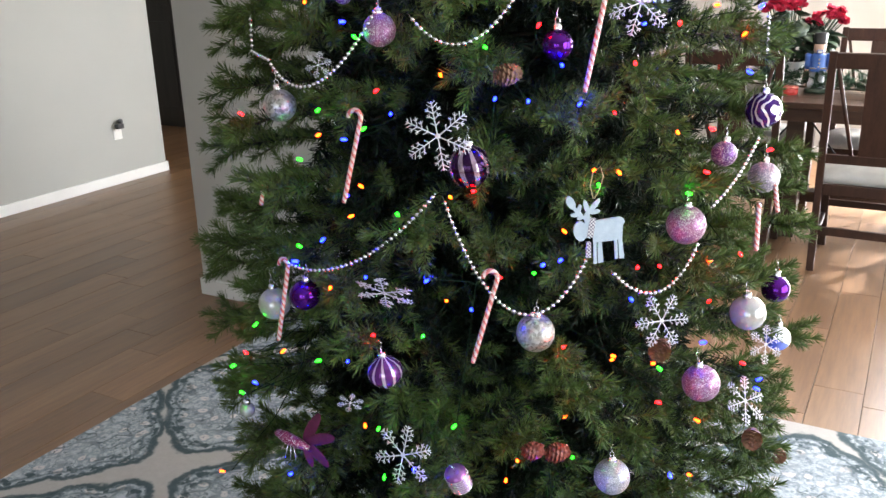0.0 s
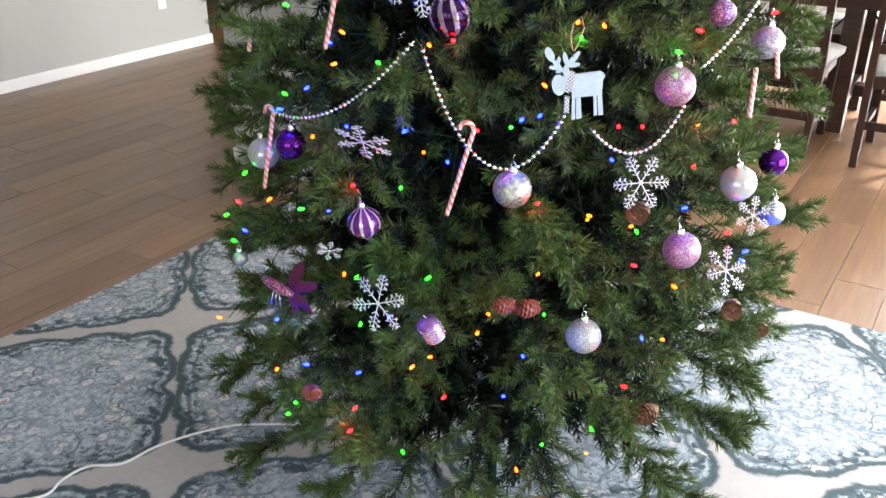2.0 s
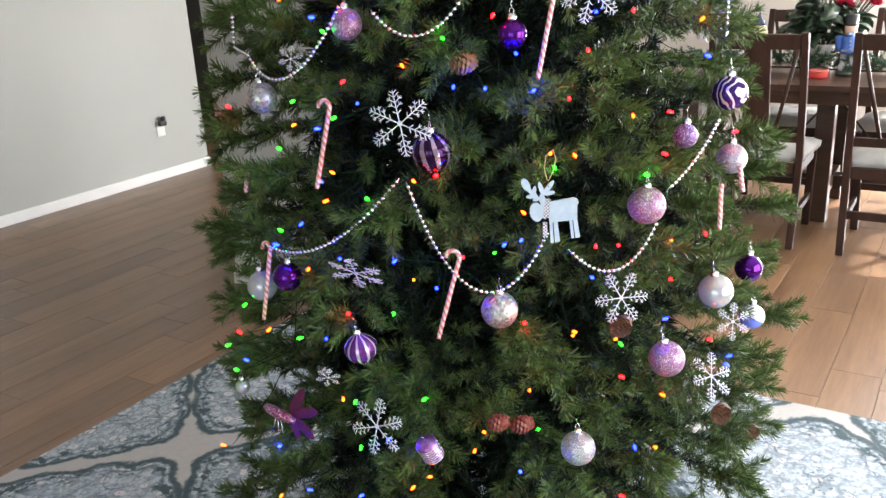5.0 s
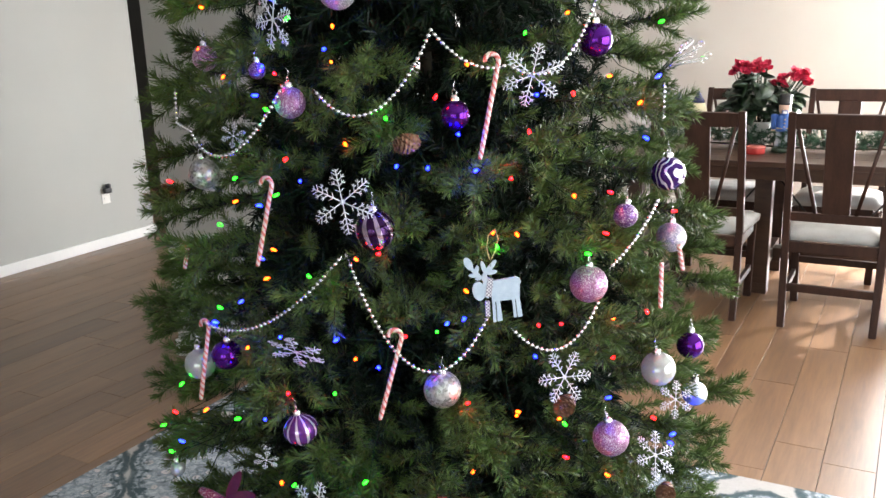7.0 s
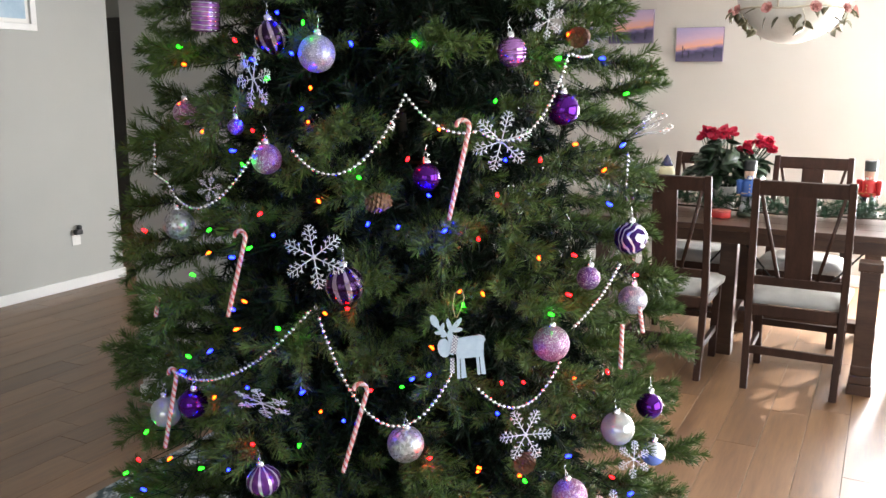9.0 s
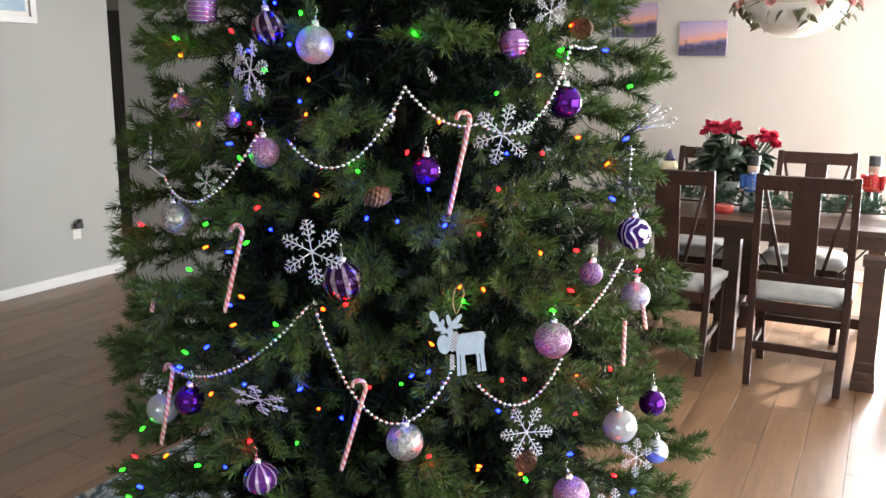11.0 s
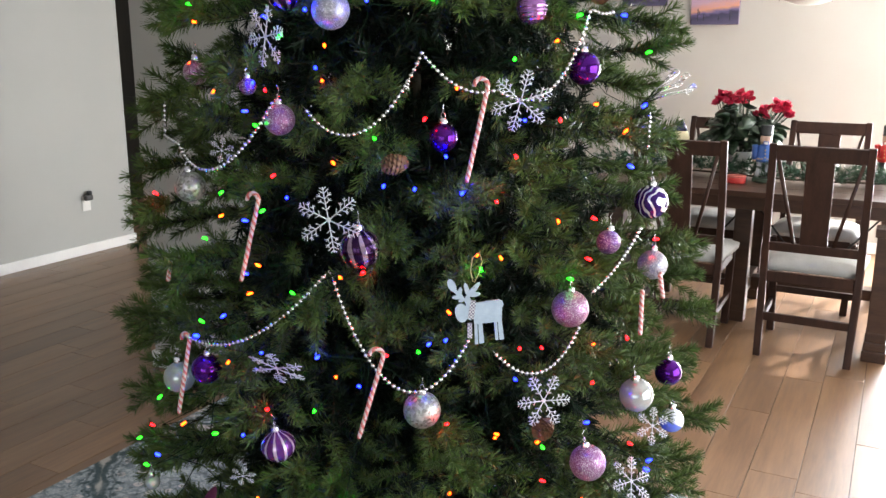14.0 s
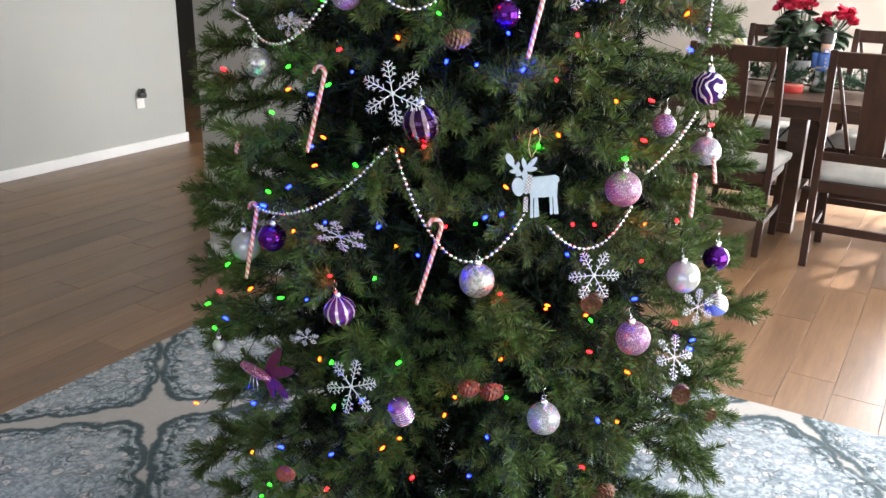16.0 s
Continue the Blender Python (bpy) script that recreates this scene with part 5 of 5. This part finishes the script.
def bowl_lamp():
    t = thing("pendant_bowl_lamp", "white alabaster bowl lamp with metal leaves and roses", "ceiling lamp", pose(-0.345, 5.1, 1.712))
    bm = bmesh.new()
    lathe(bm, [(0.002, 0.0), (0.06, 0.006), (0.13, 0.03), (0.19, 0.065), (0.235, 0.11), (0.262, 0.16), (0.278, 0.22), (0.288, 0.28), (0.278, 0.28), (0.252, 0.17), (0.225, 0.115), (0.17, 0.065), (0.09, 0.03), (0.002, 0.02)], 40)
    part("bowl", bm, M_ALABASTER, t, "white marbled glass bowl")
    bm = bmesh.new()
    tube(bm, [(0.292 * math.cos(a), 0.292 * math.sin(a), 0.175 + 0.006 * math.sin(5 * a)) for a in np.linspace(0, math.tau, 49)], 0.006, 6)
    part("rim_vine", bm, M_CREAMMETAL, t)
    for k in range(3):
        a = k * math.tau / 3 + 0.4
        bm = bmesh.new()
        tube(bm, [(0.292 * math.cos(a), 0.292 * math.sin(a), 0.175), (0.315 * math.cos(a), 0.315 * math.sin(a), 0.27), (0.14 * math.cos(a), 0.14 * math.sin(a), 0.46), (0.015 * math.cos(a), 0.015 * math.sin(a), 0.58)], 0.005, 6)
        part("hanger_rod", bm, M_CREAMMETAL, t)
    bm = bmesh.new()
    tube(bm, [(0, 0, 0.56), (0, 0, 0.70)], 0.008, 8)
    lathe(bm, [(0.065, 0.725), (0.07, 0.738), (0.05, 0.748)], 20)
    part("ceiling_canopy", bm, M_CREAMMETAL, t)
    leaf, rose = leaf_mesh(0.066, 0.04, 0.25, M_LEAFMETAL), rose_mesh(0.034, M_ROSE)
    rng = random.Random(8)
    for k in range(30):
        a = k * math.tau / 30 + rng.uniform(-0.08, 0.08)
        down = rng.choice((0, 0, 1))
        r, z = (0.30, 0.17) if not down else (0.268, 0.125)
        sub("leaf", leaf, t, Matrix.Translation((r * math.cos(a), r * math.sin(a), z)) @ pose(0, 0, 0, 0, 0, math.degrees(a) - 90 + rng.uniform(-70, 70)) @ pose(0, 0, 0, rng.uniform(-70, -10), rng.uniform(-30, 30), 0))
    for k in range(9):
        a = k * math.tau / 9 + 0.25 + rng.uniform(-0.1, 0.1)
        sub("rose", rose, t, Matrix.Translation((0.31 * math.cos(a), 0.31 * math.sin(a), 0.168)) @ pose(0, 0, 0, 0, 0, math.degrees(a) + 90) @ pose(0, 0, 0, 70, 0, 0), "dusty pink metal rose")
    for k in range(5):
        a = k * math.tau / 5 - 1.3
        bm = bmesh.new()
        tube(bm, [(0.292 * math.cos(a), 0.292 * math.sin(a), 0.175), (0.268 * math.cos(a + 0.1), 0.268 * math.sin(a + 0.1), 0.11), (0.205 * math.cos(a + 0.16), 0.20 * math.sin(a + 0.16), 0.064)], 0.003, 5)
        part("vine_stem", bm, M_CREAMMETAL, t)
        for q, s in ((0.25, 1), (0.6, -1), (0.95, 1)):
            r, z = 0.275 - 0.06 * q, 0.15 - 0.085 * q
            sub("leaf", leaf, t, Matrix.Translation((r * math.cos(a + 0.14 * q), r * math.sin(a + 0.14 * q), z)) @ pose(0, 0, 0, 0, 0, math.degrees(a) + 90 + s * 70) @ pose(0, 0, 0, -35, 40 * s, 0))


bowl_lamp()

# ---- on the table ----
TT = 0.7655


def potted_plant():
    t = thing("potted_plant", "potted cyclamen with red flowers in a white pot", "plant", pose(-0.64, 5.22, TT))
    bm = bmesh.new()
    lathe(bm, [(0.05, 0.0), (0.055, 0.004), (0.068, 0.12), (0.072, 0.135), (0.072, 0.145), (0.064, 0.145), (0.06, 0.125), (0.002, 0.12)], 28)
    part("pot", bm, M_WHITE, t, "white ceramic pot")
    leafm = surface("dark_cyclamen_leaf", (0.007, 0.020, 0.008), (0.022, 0.050, 0.018), 30, 200, 0.4, 0.2)
    petal = surface("red_cyclamen_petal", (0.50, 0.010, 0.045), (0.66, 0.03, 0.10), 30, 300, 0.5, 0.1)
    leaf, flower = leaf_mesh(0.085, 0.08, 0.12, leafm, True), rose_mesh(0.034, petal)
    rng = random.Random(21)
    for k in range(150):
        a, s = rng.uniform(0, math.tau), rng.random()
        r, z = 0.03 + 0.19 * s ** 0.7 * rng.uniform(0.6, 1), 0.17 + 0.25 * (1 - 0.4 * s) * rng.random()
        sub("leaf", leaf, t, Matrix.Translation((r * math.cos(a), r * math.sin(a), z)) @ pose(0, 0, 0, 0, 0, math.degrees(a) - 90 + rng.uniform(-50, 50)) @ pose(0, 0, 0, rng.uniform(-50, 25), rng.uniform(-30, 30), 0))
    for k in range(48):
        a, (cx, cz) = rng.uniform(0, math.tau), ((-0.06, 0.46), (0.16, 0.40))[k % 2]
        r = 0.095 * math.sqrt(rng.random())
        x, y = cx + r * math.cos(a), r * math.sin(a)
        z = cz - 2.2 * r * r + rng.uniform(-0.035, 0.025)
        sub("flower", flower, t, Matrix.Translation((x, y, z)) @ pose(0, 0, 0, rng.uniform(-40, 40), rng.uniform(-40, 40), rng.uniform(0, 360)), "red flower")
        bm = bmesh.new()
        tube(bm, [(x * 0.15, y * 0.15, 0.125), (x * 0.6, y * 0.6, 0.25), (x, y, z)], 0.0022, 5)
        part("stem", bm, leafm, t)


def nutcracker(x, y, turn, coat, hat, trousers, label):
    """A turned wooden soldier figure."""
    bm = bmesh.new()
    lathe(bm, [(0.045, 0), (0.047, 0.004), (0.046, 0.02), (0.04, 0.024)], 20, 3)
    for s in (-1, 1):
        lathe(bm, [(0.017, 0.022), (0.018, 0.05), (0.013, 0.055), (0.014, 0.11)], 12, 1, pose(s * 0.018, 0, 0))
        lathe(bm, [(0.010, 0.115), (0.012, 0.14), (0.013, 0.175), (0.016, 0.185), (0.009, 0.192)], 10, 0, pose(s * 0.042, -0.004, 0))
        ball(bm, 0.0095, pose(s * 0.042, -0.006, 0.11), 4, 10, 8)
    lathe(bm, [(0.036, 0.105), (0.037, 0.115), (0.030, 0.14), (0.033, 0.18), (0.022, 0.192), (0.015, 0.196)], 18, 0)
    lathe(bm, [(0.018, 0.192), (0.025, 0.205), (0.026, 0.235), (0.022, 0.242)], 16, 4)
    lathe(bm, [(0.026, 0.238), (0.030, 0.242), (0.026, 0.246), (0.028, 0.285), (0.024, 0.292)], 16, 2)
    box(bm, -0.012, 0.012, -0.032, -0.02, 0.192, 0.212, 0.004, 5)
    for k in range(3):
        ball(bm, 0.0035, pose(0, -0.034, 0.13 + 0.018 * k), 6, 8, 6)
    box(bm, -0.034, 0.034, -0.034, 0.034, 0.118, 0.126, 0.002, 6)
    w = [base_mat("coat_paint", coat, 0.35), base_mat("trouser_paint", trousers, 0.35), base_mat("hat_paint", hat, 0.35), base_mat("base_paint", (0.03, 0.05, 0.03), 0.4), base_mat("face_paint", (0.62, 0.40, 0.30), 0.45), base_mat("white_beard", (0.75, 0.73, 0.70), 0.9), base_mat("gold_paint", (0.60, 0.42, 0.12), 0.3, 0.7)]
    ob = part("nutcracker_figure", bm, w)
    ob.matrix_world = pose(x, y, TT, 0, 0, turn) @ Matrix.Diagonal((1.25, 1.25, 1.08, 1))
    tagged(ob, label, "figurine")


def table_things():
    potted_plant()
    nutcracker(-0.485, 5.04, 10, (0.05, 0.13, 0.42), (0.012, 0.012, 0.014), (0.55, 0.56, 0.60), "blue-coated wooden nutcracker soldier with a black hat")
    nutcracker(0.115, 5.36, -20, (0.55, 0.03, 0.03), (0.05, 0.055, 0.055), (0.05, 0.05, 0.06), "red-coated wooden nutcracker soldier with a grey hat")
    # stout figure in cream and red
    bm = bmesh.new()
    lathe(bm, [(0.05, 0), (0.056, 0.02), (0.056, 0.10), (0.045, 0.14), (0.03, 0.15)], 22, 0)
    lathe(bm, [(0.034, 0.145), (0.048, 0.17), (0.05, 0.21), (0.036, 0.245), (0.02, 0.25)], 22, 1)
    lathe(bm, [(0.036, 0.246), (0.034, 0.262), (0.02, 0.285), (0.006, 0.31), (0.001, 0.315)], 16, 2)
    ob = part("santa_figure", bm, [base_mat("red_glaze", (0.60, 0.05, 0.03), 0.25), base_mat("cream_glaze", (0.74, 0.66, 0.42), 0.25), base_mat("dark_blue_glaze", (0.05, 0.05, 0.12), 0.25)])
    ob.matrix_world = pose(-0.985, 5.2, TT)
    tagged(ob, "glazed red and cream figure with a dark cap", "figurine")
    t = thing("candle_tin", "low round red tin candle on the table", "candle", pose(-0.61, 4.93, TT))
    bm = bmesh.new()
    lathe(bm, [(0.05, 0), (0.052, 0.003), (0.052, 0.03), (0.05, 0.033)], 26)
    part("tin", bm, surface("red_tin", (0.50, 0.03, 0.03), (0.60, 0.06, 0.05), 30, 200, 0.35, 0.02), t)
    bm = bmesh.new()
    lathe(bm, [(0.0535, 0.033), (0.0535, 0.04), (0.05, 0.042), (0.002, 0.043)], 26)
    part("lid", bm, surface("worn_red_lid", (0.55, 0.10, 0.08), (0.64, 0.22, 0.18), 60, 200, 0.35, 0.02, metal=0.3), t)
    for x, y, r, h in ((-0.06, 5.40, 0.038, 0.10), (0.01, 5.46, 0.032, 0.13), (-0.16, 5.45, 0.03, 0.08)):
        t = thing("pillar_candle", "white pillar candle standing in the greenery", "candle", pose(x, y, TT), "candles on the table")
        bm = bmesh.new()
        lathe(bm, [(r, 0), (r, h * 0.96), (r * 0.94, h), (r * 0.5, h - 0.006), (0.002, h - 0.008)], 22)
        part("wax", bm, surface("white_wax", (0.74, 0.72, 0.66), (0.80, 0.78, 0.73), 20, 100, 0.4, 0.03), t)
        bm = bmesh.new()
        tube(bm, [(0, 0, h - 0.01), (0.001, 0, h + 0.008)], 0.001, 5)
        part("wick", bm, M_BLACK, t)


table_things()


def table_garland():
    rng = np.random.default_rng(17)
    green, wood = [], []
    for k in range(215):
        x = -1.4 + 1.62 * (k + rng.uniform(0, 1)) / 215
        p = np.array([x, 5.12 + rng.normal(0, 0.05) + 0.05 * math.sin(x * 5), TT + rng.uniform(0.022, 0.095)])
        a = rng.uniform(0, 2 * math.pi)
        w = np.array([math.cos(a), math.sin(a), rng.uniform(0.0, 0.7)])
        w /= np.linalg.norm(w)
        s = np.linspace(0, 1, 14)
        P = p + np.outer(s * rng.uniform(0.06, 0.11), w)
        P[:, 2] = np.maximum(P[:, 2], TT + 0.02)
        wood.append(prism(P, np.full(14, 0.0014)))
        q = needle_arrays(P, np.gradient(P, axis=0) + 1e-6, rng, 0.026, 0.003, 5, (62, 30), s)
        q[:, :, 2] = np.maximum(q[:, :, 2], TT + 0.002)
        green.append(q)
    P = np.stack([np.linspace(-1.4, 0.22, 40), 5.12 + 0.05 * np.sin(np.linspace(-1.4, 0.22, 40) * 5), np.full(40, TT + 0.02)], axis=1)
    wood.append(prism(P, np.full(40, 0.006)))
    ob = new("pine_garland", quads_mesh("pine_garland", [np.concatenate(wood), np.concatenate(green)], [M_BARK, needle_mat("blue_green_garland", (0.014, 0.045, 0.024), (0.05, 0.11, 0.06))]))
    tagged(ob, "green pine garland running along the dining table", "garland")


table_garland()


def silver_spray():
    t = thing("silver_spray", "spray of curled silver wires stuck in the tree", "ornament")
    rng = random.Random(6)
    p0 = on_tree(-5, 1.395, -0.04)
    for k in range(9):
        d = Vector((math.cos(radians(-5 + rng.uniform(-30, 30))), math.sin(radians(-5 + rng.uniform(-30, 30))), rng.uniform(0.1, 1.0))).normalized()
        ln = rng.uniform(0.07, 0.11)
        e = p0 + d * ln
        pts = [p0, p0 + d * ln * 0.5 + Vector((0, 0, 0.006)), e]
        pts += [e + Vector((0.006 * math.cos(q) - 0.006, 0, 0.006 * math.sin(q))) for q in np.linspace(0.5, 4.6, 8)]
        bm = bmesh.new()
        tube(bm, pts, 0.0011, 5)
        part("curled_wire", bm, M_SILVER, t)


silver_spray()


# ---- floor planks ----
def floor():
    bm = bmesh.new()
    box(bm, -7.42, RIGHT + 0.14, FRONT - 0.14, BACK + 0.14, -0.10, -0.014)
    slab = setting("floor", bm, surface("dark_joint", (0.03, 0.02, 0.012), (0.05, 0.03, 0.02), 5, 80, 0.8, 0.1), "wide oak plank floor with satin finish", "floor")
    W = 0.1675

    def plank_bm(bm, cx, cy, ln, z=0.0):
        hx, hy, c = W / 2 - 0.0013, ln / 2 - 0.0010, 0.0003
        rows = [[bm.verts.new((cx + sx * (hx - i), cy + sy * (hy - i), zz + z)) for sx, sy in ((-1, -1), (1, -1), (1, 1), (-1, 1))] for i, zz in ((0, -0.014), (0, -c), (c, 0.0))]
        for a, b in zip(rows, rows[1:]):
            for k in range(4):
                bm.faces.new((a[k], a[(k + 1) % 4], b[(k + 1) % 4], b[k]))
        bm.faces.new(rows[-1])

    lengths = (0.78, 1.02, 1.22)
    shared = []
    for ln in lengths:
        b = bmesh.new()
        plank_bm(b, 0, 0, ln)
        shared.append(mesh_of("plank", b, M_PLANK))
    rest = bmesh.new()
    rng = random.Random(4)
    x = -0.02 - 44 * W + W / 2
    while x < RIGHT + 0.06:
        y = FRONT - rng.uniform(0, 1.0)
        while y < BACK:
            i = rng.randrange(3)
            ln = lengths[i]
            cy = y + ln / 2
            if x > LEFT and 1.5 < cy < 6.1:
                ob = new("plank", shared[i])
                ob.location = (x, cy, rng.uniform(-0.0006, 0.0))
                ob.parent = slab
            else:
                a, b = max(y, FRONT - 0.13), min(y + ln, BACK + 0.13)
                if b - a > 0.02:
                    plank_bm(rest, x, (a + b) / 2, b - a)
            y += ln
        x += W
    ob = part("plank_rest", rest, M_PLANK, slab)
    tagged(ob, "joined oak planks further off", kind="stuff")


floor()
